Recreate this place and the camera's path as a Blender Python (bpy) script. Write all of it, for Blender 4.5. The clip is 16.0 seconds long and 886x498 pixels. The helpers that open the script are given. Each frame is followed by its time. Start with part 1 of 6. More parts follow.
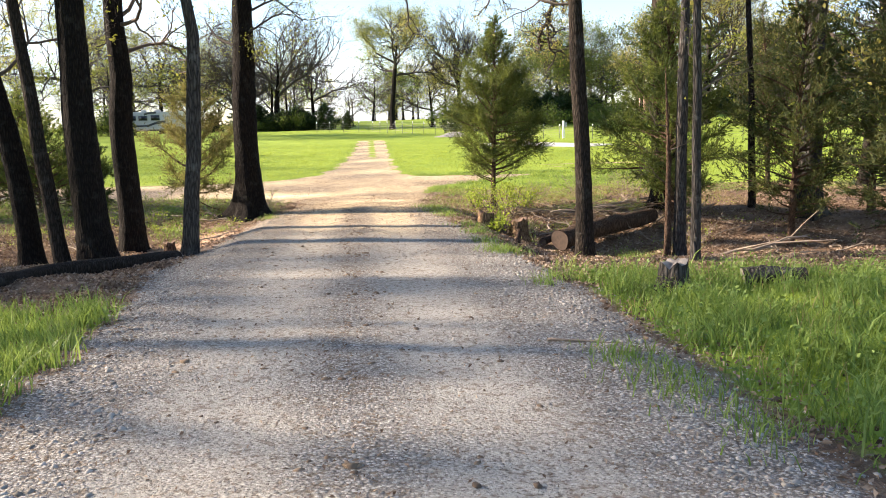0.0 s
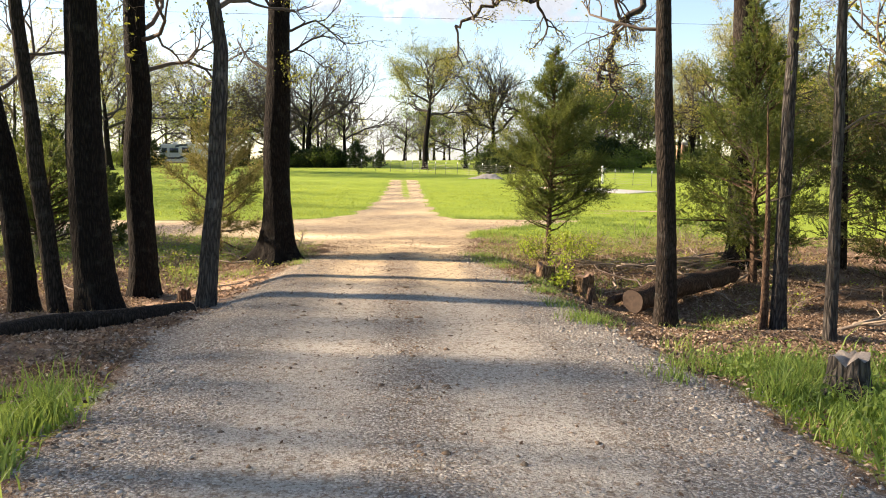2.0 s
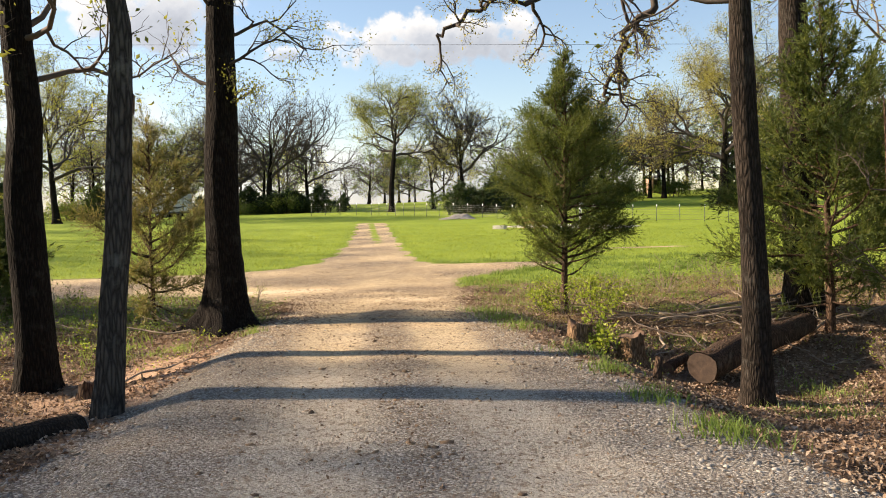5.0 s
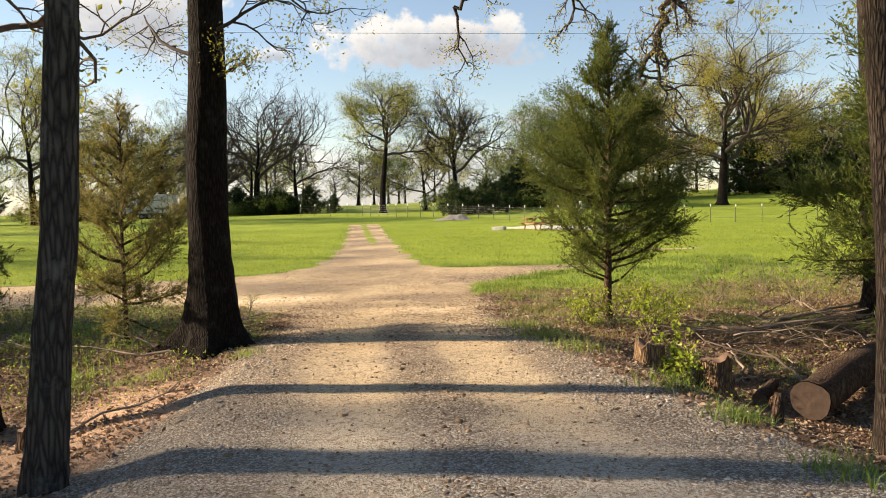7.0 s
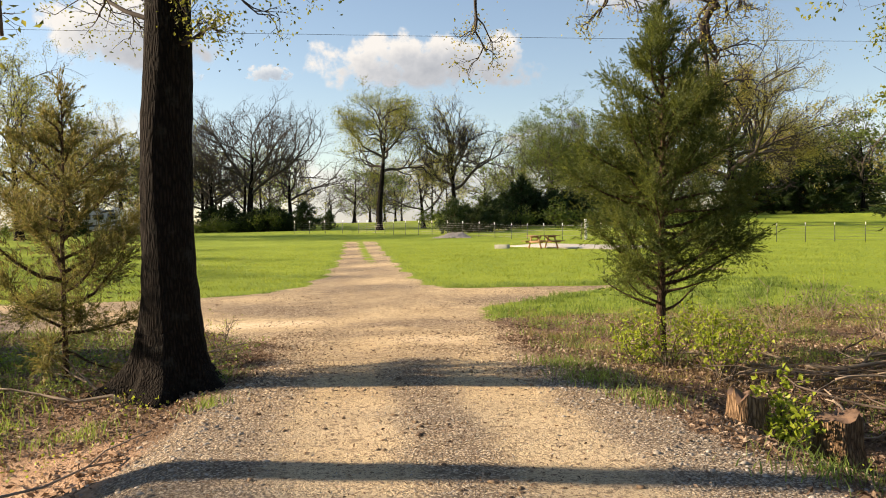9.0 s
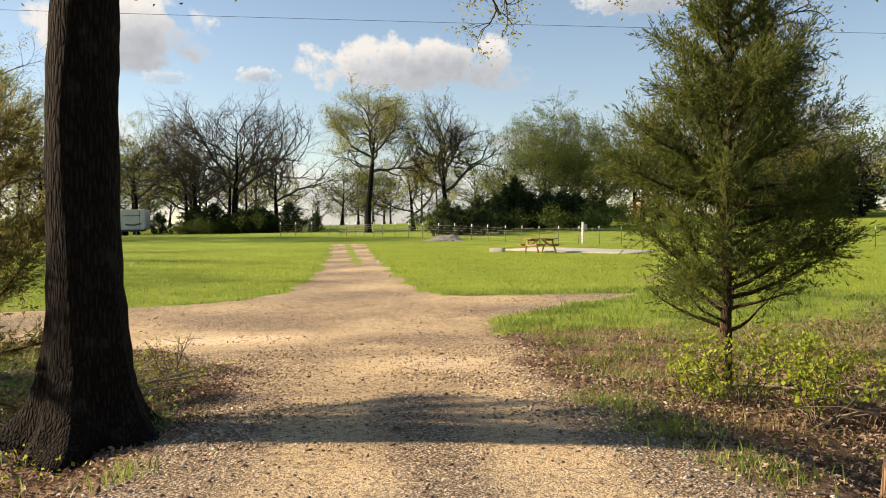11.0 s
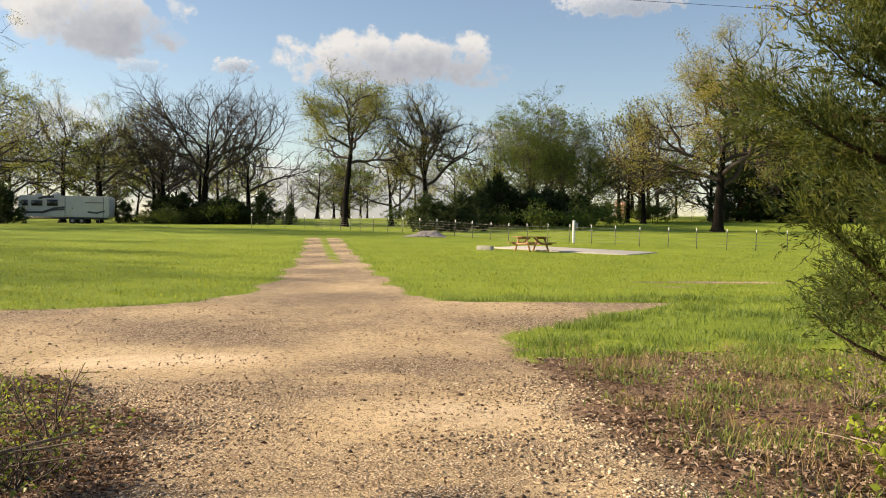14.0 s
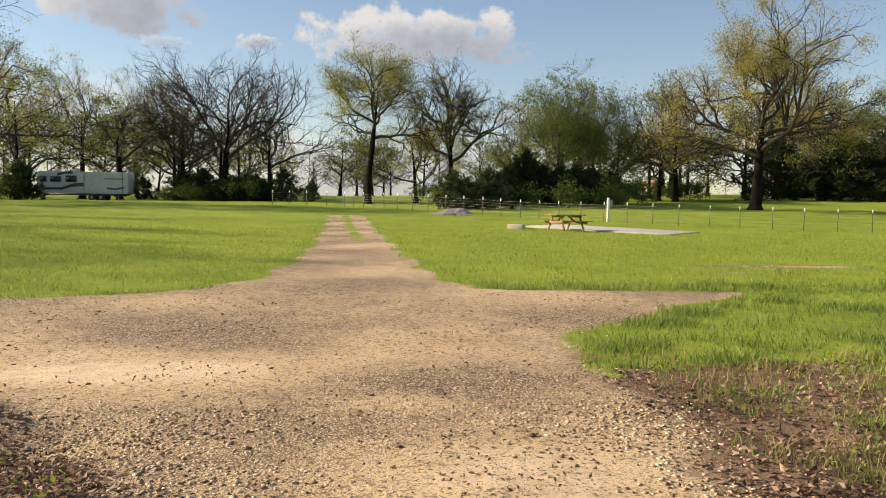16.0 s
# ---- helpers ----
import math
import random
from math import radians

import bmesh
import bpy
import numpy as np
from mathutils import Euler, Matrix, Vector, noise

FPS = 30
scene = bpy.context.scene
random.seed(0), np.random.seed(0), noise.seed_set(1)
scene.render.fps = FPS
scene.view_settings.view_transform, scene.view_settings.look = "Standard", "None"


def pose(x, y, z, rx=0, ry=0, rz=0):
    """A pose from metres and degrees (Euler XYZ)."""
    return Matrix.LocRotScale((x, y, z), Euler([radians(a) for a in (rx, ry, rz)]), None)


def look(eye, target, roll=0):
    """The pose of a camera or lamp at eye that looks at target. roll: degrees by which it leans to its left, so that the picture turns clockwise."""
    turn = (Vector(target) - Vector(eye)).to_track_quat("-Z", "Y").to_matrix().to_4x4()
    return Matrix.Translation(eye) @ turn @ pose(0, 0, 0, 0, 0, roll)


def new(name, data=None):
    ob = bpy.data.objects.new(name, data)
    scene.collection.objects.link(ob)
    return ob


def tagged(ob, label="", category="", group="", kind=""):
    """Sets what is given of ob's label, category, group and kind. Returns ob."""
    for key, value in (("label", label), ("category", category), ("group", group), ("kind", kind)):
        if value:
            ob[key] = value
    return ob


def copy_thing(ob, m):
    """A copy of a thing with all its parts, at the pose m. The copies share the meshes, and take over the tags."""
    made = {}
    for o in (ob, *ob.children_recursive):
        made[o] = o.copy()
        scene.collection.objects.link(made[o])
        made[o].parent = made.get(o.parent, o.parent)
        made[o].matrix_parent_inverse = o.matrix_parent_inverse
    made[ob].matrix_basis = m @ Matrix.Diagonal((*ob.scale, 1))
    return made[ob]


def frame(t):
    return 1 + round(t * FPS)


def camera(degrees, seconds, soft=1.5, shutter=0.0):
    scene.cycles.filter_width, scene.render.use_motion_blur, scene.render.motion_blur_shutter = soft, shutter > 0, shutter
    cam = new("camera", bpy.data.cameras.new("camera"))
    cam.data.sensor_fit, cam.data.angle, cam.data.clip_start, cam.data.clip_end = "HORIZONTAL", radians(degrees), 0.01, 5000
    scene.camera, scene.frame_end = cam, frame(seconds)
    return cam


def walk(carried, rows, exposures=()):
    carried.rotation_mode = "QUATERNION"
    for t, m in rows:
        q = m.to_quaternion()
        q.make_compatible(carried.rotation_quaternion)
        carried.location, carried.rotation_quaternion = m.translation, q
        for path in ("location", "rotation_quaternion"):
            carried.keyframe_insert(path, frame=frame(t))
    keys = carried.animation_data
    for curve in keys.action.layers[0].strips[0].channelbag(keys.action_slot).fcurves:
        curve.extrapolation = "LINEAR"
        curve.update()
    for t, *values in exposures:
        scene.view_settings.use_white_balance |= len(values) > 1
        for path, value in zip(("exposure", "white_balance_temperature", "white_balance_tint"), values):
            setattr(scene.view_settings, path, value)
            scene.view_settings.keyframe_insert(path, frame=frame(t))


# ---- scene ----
cam = camera(55.1, 16.0, soft=1.0)
METRES, EYE, TILT, LEAN, TURN = 21.4, 1.6, -8.2, 1.2, -5.0
EXPOSURE = 1.06
EXTRA = [(0.0, 0.93, 6300), (1.5, 0.78, 6350), (2.3, 0.72, 7200), (3.5, 0.74, 7300), (4.2, 0.66, 7300), (5.0, 0.34, 6900), (7.5, 0.24, 7200), (9.0, 0.17, 7200), (12.5, 0.06, 7200), (14.5, -0.04, 7000), (16.0, -0.12, 6900)]   # the picture darkens as the sky opens
ROWS = [
    (0.0, 0.0, 0.0, 0.0, 0.0, 0.0, -0.0),
    (0.5, -0.0112, 0.0267, 0.0032, 2.57, 0.72, 1.01),
    (1.0, -0.0199, 0.0556, 0.0075, 3.34, 1.06, 1.37),
    (1.5, -0.0259, 0.0856, 0.0104, 2.63, 1.54, 0.14),
    (2.0, -0.0281, 0.1167, 0.0137, 1.61, 2.73, -2.06),
    (2.5, -0.0298, 0.1506, 0.0152, 0.19, 1.7, -2.58),
    (3.0, -0.0326, 0.1828, 0.0177, 0.59, 0.58, -2.26),
    (3.5, -0.0393, 0.2146, 0.0213, 2.44, 0.63, -1.11),
    (4.0, -0.0441, 0.2479, 0.0257, 2.22, 1.31, -0.16),
    (4.5, -0.0526, 0.2805, 0.0301, 0.83, 4.09, -0.22),
    (5.0, -0.0595, 0.3135, 0.0342, -0.57, 5.62, 0.26),
    (7.5, -0.0937, 0.4622, 0.0497, -1.76, 5.81, 0.16),
    (8.0, -0.0968, 0.494, 0.0526, -1.75, 5.98, -0.66),
    (8.5, -0.1006, 0.5271, 0.0557, -1.84, 6.29, -0.47),
    (9.0, -0.1009, 0.5598, 0.0591, -1.8, 7.02, 0.03),
    (11.5, -0.1106, 0.712, 0.0776, -3.0, 7.26, -0.28),
    (12.0, -0.1141, 0.7422, 0.0813, -3.57, 7.19, -0.23),
    (12.5, -0.1157, 0.7747, 0.0848, -4.43, 7.19, -0.31),
    (13.0, -0.1178, 0.8025, 0.0877, -4.85, 7.25, -0.55),
    (13.5, -0.1197, 0.8355, 0.091, -5.18, 7.28, -0.9),
    (14.0, -0.1234, 0.8638, 0.095, -4.51, 7.08, -1.34),
    (14.5, -0.1255, 0.8929, 0.0982, -3.8, 6.4, -1.64),
    (15.0, -0.128, 0.9212, 0.1018, -3.08, 5.68, -1.94),
    (15.5, -0.1294, 0.95, 0.1051, -2.94, 5.14, -1.89),
    (16.0, -0.13, 0.9807, 0.111, -3.02, 5.54, -1.72),
]
walk(cam, [(t, pose(0, 0, EYE, TILT, LEAN, TURN) @ pose(METRES * x, METRES * y, METRES * z, 90 + pitch, roll, yaw)) for t, x, y, z, yaw, pitch, roll in ROWS],
     [(t, EXPOSURE + e, k, 15) for t, e, k in EXTRA])

# ---- world, sun ----
SUN_ELEV, SUN_AZ = 23.0, 164.0          # degrees; azimuth counter-clockwise from +x
sun_dir = Vector((math.cos(radians(SUN_ELEV)) * math.cos(radians(SUN_AZ)),
                  math.cos(radians(SUN_ELEV)) * math.sin(radians(SUN_AZ)), math.sin(radians(SUN_ELEV))))
world = bpy.data.worlds.new("world")
scene.world = world
world.use_nodes = True
wn = world.node_tree.nodes
sky = wn.new("ShaderNodeTexSky")
sky.sky_type, sky.sun_disc = "NISHITA", False
sky.sun_elevation, sky.sun_rotation = radians(SUN_ELEV), radians(90 - SUN_AZ)
sky.air_density, sky.dust_density, sky.ozone_density = 1.0, 0.3, 1.6
wn["Background"].inputs["Strength"].default_value = 0.076
world.node_tree.links.new(sky.outputs[0], wn["Background"].inputs["Color"])

lamp = bpy.data.lights.new("sun", "SUN")
lamp.energy, lamp.angle, lamp.color = 4.9, radians(1.6), (1.0, 0.84, 0.63)
sun = new("sun", lamp)
sun.matrix_world = look(sun_dir * 60, (0, 0, 0))


# ---- mesh helpers ----
def mesh_np(name, V, faces, smooth=False):
    """A mesh from an array of points and arrays of triangles or quads."""
    V = np.asarray(V, np.float32)
    faces = [np.asarray(f, np.int32) for f in faces if len(f)]
    me = bpy.data.meshes.new(name)
    me.vertices.add(len(V))
    me.vertices.foreach_set("co", V.ravel())
    loops = np.concatenate([f.ravel() for f in faces])
    sizes = np.concatenate([np.full(len(f), f.shape[1], np.int32) for f in faces])
    starts = np.concatenate([[0], np.cumsum(sizes)[:-1]]).astype(np.int32)
    me.loops.add(len(loops))
    me.loops.foreach_set("vertex_index", loops)
    me.polygons.add(len(sizes))
    me.polygons.foreach_set("loop_start", starts)
    me.polygons.foreach_set("loop_total", sizes)
    if smooth:
        me.polygons.foreach_set("use_smooth", np.ones(len(sizes), bool))
    me.update(calc_edges=True)
    return me


class Pile:
    """Collects pieces of one mesh."""

    def __init__(self):
        self.V, self.T, self.Q, self.n = [], [], [], 0

    def add(self, V, T=None, Q=None):
        self.V.append(np.asarray(V, float))
        if T is not None and len(T):
            self.T.append(np.asarray(T) + self.n)
        if Q is not None and len(Q):
            self.Q.append(np.asarray(Q) + self.n)
        self.n += len(V)

    def tube(self, pts, radii, sides=6, cap=False):
        pts, radii = np.asarray(pts, float), np.asarray(radii, float)
        n = len(pts)
        d = np.gradient(pts, axis=0)
        d /= np.linalg.norm(d, axis=1)[:, None] + 1e-9
        mean = d.mean(axis=0)
        ref = np.array([1.0, 0, 0]) if abs(mean[0]) < 0.7 else np.array([0, 1.0, 0])
        u = np.cross(d, ref)
        u /= np.linalg.norm(u, axis=1)[:, None] + 1e-9
        v = np.cross(d, u)
        a = np.arange(sides) * 2 * math.pi / sides
        ring = pts[:, None] + radii[:, None, None] * (np.cos(a)[None, :, None] * u[:, None] + np.sin(a)[None, :, None] * v[:, None])
        i, j = np.meshgrid(np.arange(n - 1), np.arange(sides), indexing="ij")
        k = (j + 1) % sides
        Q = np.stack([i * sides + j, i * sides + k, (i + 1) * sides + k, (i + 1) * sides + j], -1).reshape(-1, 4)
        V = ring.reshape(-1, 3)
        T = None
        if cap:
            V = np.vstack([V, pts[:1], pts[-1:]])
            j = np.arange(sides)
            T = np.vstack([np.stack([np.full(sides, n * sides), (j + 1) % sides, j], -1),
                           np.stack([np.full(sides, n * sides + 1), (n - 1) * sides + j, (n - 1) * sides + (j + 1) % sides], -1)])
        self.add(V, T, Q)

    def box(self, x0, x1, y0, y1, z0, z1):
        V = [(x, y, z) for z in (z0, z1) for y in (y0, y1) for x in (x0, x1)]
        self.add(V, None, [(0, 2, 3, 1), (4, 5, 7, 6), (0, 1, 5, 4), (2, 6, 7, 3), (0, 4, 6, 2), (1, 3, 7, 5)])

    def mesh(self, name, smooth=False):
        V = np.vstack(self.V)
        f = []
        if self.T:
            f.append(np.vstack(self.T))
        if self.Q:
            f.append(np.vstack(self.Q))
        return mesh_np(name, V, f, smooth)


def part(name, pile, material, parent=None, label="", smooth=False, bevel=0.0):
    """Links a pile of geometry as one mesh object under a thing or part."""
    me = pile.mesh(name, smooth) if isinstance(pile, Pile) else pile
    if bevel:
        bm = bmesh.new()
        bm.from_mesh(me)
        bmesh.ops.bevel(bm, geom=bm.edges[:], offset=bevel, segments=2, affect="EDGES", profile=0.6)
        bm.to_mesh(me)
        bm.free()
    if not me.materials:
        me.materials.append(material)
    ob = new(name, me)
    if parent is not None:
        ob.parent = parent
    if label:
        ob["label"] = label
    return ob


def thing(name, at, label, category, group="", kind="", rz=0.0, scale=1.0):
    ob = new(name)
    ob.empty_display_size = 0.2
    ob.matrix_basis = pose(*at, 0, 0, rz) @ Matrix.Diagonal((scale, scale, scale, 1))
    return tagged(ob, label, category, group, kind)


# ---- materials ----
def material(name):
    m = bpy.data.materials.new(name)
    m.use_nodes = True
    nt = m.node_tree
    return m, nt, nt.nodes["Principled BSDF"]


def node(nt, kind, **values):
    n = nt.nodes.new(kind)
    for k, v in values.items():
        if isinstance(k, str) and k in n.inputs:
            n.inputs[k].default_value = v
    return n


def ramp(nt, stops):
    n = nt.nodes.new("ShaderNodeValToRGB")
    el = n.color_ramp.elements
    while len(el) < len(stops):
        el.new(0.5)
    for e, (p, c) in zip(el, stops):
        e.position, e.color = p, (*c, 1)
    return n


def mixer(nt, fac, a, b, mode="MIX"):
    n = nt.nodes.new("ShaderNodeMix")
    n.data_type, n.blend_type = "RGBA", mode
    for sock, val in ((n.inputs[0], fac), (n.inputs[6], a), (n.inputs[7], b)):
        if isinstance(val, bpy.types.NodeSocket):
            nt.links.new(val, sock)
        elif isinstance(val, tuple):
            sock.default_value = (*val, 1)
        else:
            sock.default_value = val
    return n.outputs[2]


def arith(nt, op, a, b=0.0, c=0.0):
    n = nt.nodes.new("ShaderNodeMath")
    n.operation = op
    for sock, val in zip(n.inputs, (a, b, c)):
        if isinstance(val, bpy.types.NodeSocket):
            nt.links.new(val, sock)
        else:
            sock.default_value = val
    return n.outputs[0]


def place(nt, scale=(1, 1, 1)):
    tc = nt.nodes.new("ShaderNodeTexCoord")
    mp = nt.nodes.new("ShaderNodeMapping")
    mp.inputs["Scale"].default_value = scale
    nt.links.new(tc.outputs["Object"], mp.inputs[0])
    return mp.outputs[0]


def grain(nt, vec, scale, detail=4.0, rough=0.6):
    n = nt.nodes.new("ShaderNodeTexNoise")
    n.inputs["Scale"].default_value, n.inputs["Detail"].default_value, n.inputs["Roughness"].default_value = scale, detail, rough
    nt.links.new(vec, n.inputs["Vector"])
    return n.outputs["Fac"]


def cells(nt, vec, scale, out="Distance", feature="F1"):
    n = nt.nodes.new("ShaderNodeTexVoronoi")
    n.feature = feature
    n.inputs["Scale"].default_value = scale
    nt.links.new(vec, n.inputs["Vector"])
    return n.outputs[out]


def bumped(nt, bsdf, height, strength=0.5, distance=0.02):
    b = nt.nodes.new("ShaderNodeBump")
    b.inputs["Strength"].default_value, b.inputs["Distance"].default_value = strength, distance
    nt.links.new(height, b.inputs["Height"])
    nt.links.new(b.outputs[0], bsdf.inputs["Normal"])


def plain(name, dark, light, rough=0.7, scale=8.0, stretch=(1, 1, 1), bump=0.2, metal=0.0, dist=0.01):
    """A surface whose colour wanders between two tones at two scales, with fine relief."""
    m, nt, b = material(name)
    v = place(nt, stretch)
    g1, g2 = grain(nt, v, scale), grain(nt, v, scale * 7)
    f = arith(nt, "MULTIPLY_ADD", g2, 0.45, arith(nt, "MULTIPLY", g1, 0.6))
    r = ramp(nt, [(0.3, dark), (0.72, light)])
    nt.links.new(f, r.inputs[0])
    nt.links.new(r.outputs[0], b.inputs["Base Color"])
    b.inputs["Roughness"].default_value, b.inputs["Metallic"].default_value = rough, metal
    bumped(nt, b, f, bump, dist)
    return m


def bark(name, deep, face, lichen, amount=0.3, scale=9.0):
    m, nt, b = material(name)
    v = place(nt, (1, 1, 0.16))
    ridge = cells(nt, v, scale * 3.4, "Distance", "DISTANCE_TO_EDGE")
    g = grain(nt, place(nt, (1, 1, 0.45)), scale * 4, 6, 0.7)
    f = arith(nt, "ADD", arith(nt, "MULTIPLY", arith(nt, "MINIMUM", arith(nt, "MULTIPLY", ridge, 3.2), 1.0), 0.6), arith(nt, "MULTIPLY", g, 0.55))
    r = ramp(nt, [(0.2, deep), (0.85, face)])
    nt.links.new(f, r.inputs[0])
    spots = grain(nt, place(nt), 3.5, 5, 0.7)
    k = ramp(nt, [(0.55, (0, 0, 0)), (0.68, (amount,) * 3)])
    nt.links.new(spots, k.inputs[0])
    nt.links.new(mixer(nt, k.outputs[0], r.outputs[0], lichen), b.inputs["Base Color"])
    b.inputs["Roughness"].default_value = 0.95
    b.inputs["Specular IOR Level"].default_value = 0.12
    bumped(nt, b, f, 0.9, 0.03)
    return m


def leafy(name, tones, through_tone, rough=0.55, share=0.4):
    """Thin foliage: tones vary from leaf to leaf, some light passes through."""
    m, nt, b = material(name)
    geo = nt.nodes.new("ShaderNodeNewGeometry")
    r = ramp(nt, [(i / (len(tones) - 1), c) for i, c in enumerate(tones)])
    g = grain(nt, place(nt), 0.9, 2)
    f = arith(nt, "ADD", arith(nt, "MULTIPLY", geo.outputs["Random Per Island"], 0.7), arith(nt, "MULTIPLY", arith(nt, "SUBTRACT", g, 0.35), 0.8))
    nt.links.new(f, r.inputs[0])
    nt.links.new(r.outputs[0], b.inputs["Base Color"])
    b.inputs["Roughness"].default_value = rough
    b.inputs["Specular IOR Level"].default_value = 0.25
    tr = nt.nodes.new("ShaderNodeBsdfTranslucent")
    nt.links.new(mixer(nt, 0.5, r.outputs[0], through_tone), tr.inputs["Color"])
    mx = nt.nodes.new("ShaderNodeMixShader")
    mx.inputs[0].default_value = share
    nt.links.new(b.outputs[0], mx.inputs[1])
    nt.links.new(tr.outputs[0], mx.inputs[2])
    nt.links.new(mx.outputs[0], nt.nodes["Material Output"].inputs["Surface"])
    return m


def ground_material():
    m, nt, b = material("ground")
    v = place(nt)

    def mask(attr):
        a = nt.nodes.new("ShaderNodeAttribute")
        a.attribute_name = attr
        return a.outputs["Fac"]

    edge = arith(nt, "SUBTRACT", arith(nt, "ADD", arith(nt, "MULTIPLY", grain(nt, v, 2.3, 5, 0.7), 0.7), arith(nt, "MULTIPLY", grain(nt, v, 17, 3), 0.5)), 0.6)

    def sharp(attr, width=0.35):
        f = arith(nt, "ADD", mask(attr), arith(nt, "MULTIPLY", edge, 0.9))
        n = nt.nodes.new("ShaderNodeMapRange")
        n.interpolation_type = "SMOOTHSTEP"
        n.inputs["From Min"].default_value, n.inputs["From Max"].default_value = 0.5 - width / 2, 0.5 + width / 2
        nt.links.new(f, n.inputs["Value"])
        return n.outputs[0]

    # crushed stone
    stone = nt.nodes.new("ShaderNodeTexVoronoi")
    stone.inputs["Scale"].default_value = 42
    nt.links.new(v, stone.inputs["Vector"])
    sep = nt.nodes.new("ShaderNodeSeparateColor")
    nt.links.new(stone.outputs["Color"], sep.inputs[0])
    grey = ramp(nt, [(0.0, (0.20, 0.185, 0.165)), (0.5, (0.41, 0.39, 0.35)), (1.0, (0.60, 0.58, 0.535))])
    nt.links.new(sep.outputs[0], grey.inputs[0])
    fines = ramp(nt, [(0.25, (0.36, 0.335, 0.29)), (0.75, (0.54, 0.51, 0.45))])
    nt.links.new(grain(nt, v, 30, 6, 0.75), fines.inputs[0])
    loose = arith(nt, "ADD", mask("loose"), arith(nt, "MULTIPLY", edge, 0.8))
    specks = ramp(nt, [(0.575, (0, 0, 0)), (0.63, (0.85,) * 3)])
    nt.links.new(grain(nt, v, 48, 2, 0.5), specks.inputs[0])
    gap = ramp(nt, [(0.38, (0, 0, 0)), (0.60, (0.8,) * 3)])
    nt.links.new(stone.outputs["Distance"], gap.inputs[0])
    crushed = mixer(nt, loose, mixer(nt, specks.outputs[0], fines.outputs[0], (0.13, 0.105, 0.085)), mixer(nt, gap.outputs[0], grey.outputs[0], (0.12, 0.10, 0.085)))
    # tan packed dirt
    tan = ramp(nt, [(0.2, (0.36, 0.26, 0.145)), (0.5, (0.60, 0.465, 0.28)), (0.8, (0.76, 0.625, 0.40))])
    tanf = arith(nt, "ADD", arith(nt, "MULTIPLY", grain(nt, v, 1.1, 5, 0.65), 0.55), arith(nt, "MULTIPLY", grain(nt, v, 26, 6, 0.8), 0.45))
    nt.links.new(tanf, tan.inputs[0])
    grit = ramp(nt, [(0.0, (0.21, 0.15, 0.098)), (0.5, (0.50, 0.395, 0.27)), (1.0, (0.76, 0.645, 0.475))])
    nt.links.new(sep.outputs[1], grit.inputs[0])
    patch = nt.nodes.new("ShaderNodeMapRange")
    patch.interpolation_type = "SMOOTHSTEP"
    patch.inputs["From Min"].default_value, patch.inputs["From Max"].default_value = 0.26, 0.78
    nt.links.new(arith(nt, "ADD", arith(nt, "MULTIPLY", mask("loose"), 0.75), arith(nt, "MULTIPLY", arith(nt, "SUBTRACT", grain(nt, v, 1.7, 6, 0.72), 0.38), 0.9)), patch.inputs["Value"])
    dirt = mixer(nt, patch.outputs[0], mixer(nt, specks.outputs[0], tan.outputs[0], (0.16, 0.10, 0.06)), mixer(nt, gap.outputs[0], grit.outputs[0], (0.085, 0.055, 0.033)))
    worn = ramp(nt, [(0.53, (0, 0, 0)), (0.61, (0.68,) * 3)])
    nt.links.new(grain(nt, v, 14, 4, 0.65), worn.inputs[0])
    road = mixer(nt, worn.outputs[0], mixer(nt, mask("tan"), crushed, dirt), (0.17, 0.125, 0.085))
    sand = ramp(nt, [(0.3, (0.60, 0.46, 0.29)), (0.7, (0.83, 0.69, 0.47))])
    nt.links.new(grain(nt, v, 6, 6, 0.75), sand.inputs[0])
    road = mixer(nt, arith(nt, "MULTIPLY", sharp("pale", 0.5), arith(nt, "SUBTRACT", 1.0, specks.outputs[0])), road, sand.outputs[0])
    chaff = ramp(nt, [(0.3, (0.07, 0.05, 0.035)), (0.7, (0.24, 0.18, 0.125))])
    nt.links.new(grain(nt, v, 55, 4, 0.7), chaff.inputs[0])
    road = mixer(nt, arith(nt, "MULTIPLY", sharp("debris", 0.5), arith(nt, "MULTIPLY", worn.outputs[0], 1.0)), road, chaff.outputs[0])
    # red-brown clay under leaves
    lit = ramp(nt, [(0.28, (0.045, 0.029, 0.019)), (0.5, (0.19, 0.125, 0.082)), (0.8, (0.46, 0.34, 0.235))])
    nt.links.new(arith(nt, "ADD", arith(nt, "MULTIPLY", grain(nt, v, 1.6, 4), 0.5), arith(nt, "MULTIPLY", grain(nt, v, 38, 5, 0.8), 0.5)), lit.inputs[0])
    clay = ramp(nt, [(0.3, (0.32, 0.20, 0.125)), (0.7, (0.56, 0.39, 0.27))])
    nt.links.new(grain(nt, v, 9, 5), clay.inputs[0])
    soil = mixer(nt, sharp("clay", 0.3), lit.outputs[0], clay.outputs[0])
    # turf
    turf = ramp(nt, [(0.2, (0.085, 0.13, 0.015)), (0.5, (0.22, 0.30, 0.033)), (0.8, (0.40, 0.45, 0.07))])
    vs = place(nt, (1, 1, 1))
    nt.links.new(arith(nt, "ADD", arith(nt, "MULTIPLY", grain(nt, vs, 0.28, 4, 0.6), 0.4), arith(nt, "MULTIPLY", grain(nt, v, 5, 6, 0.85), 0.6)), turf.inputs[0])
    base = mixer(nt, sharp("grass", 0.5), soil, turf.outputs[0])
    nt.links.new(mixer(nt, sharp("road"), base, road), b.inputs["Base Color"])
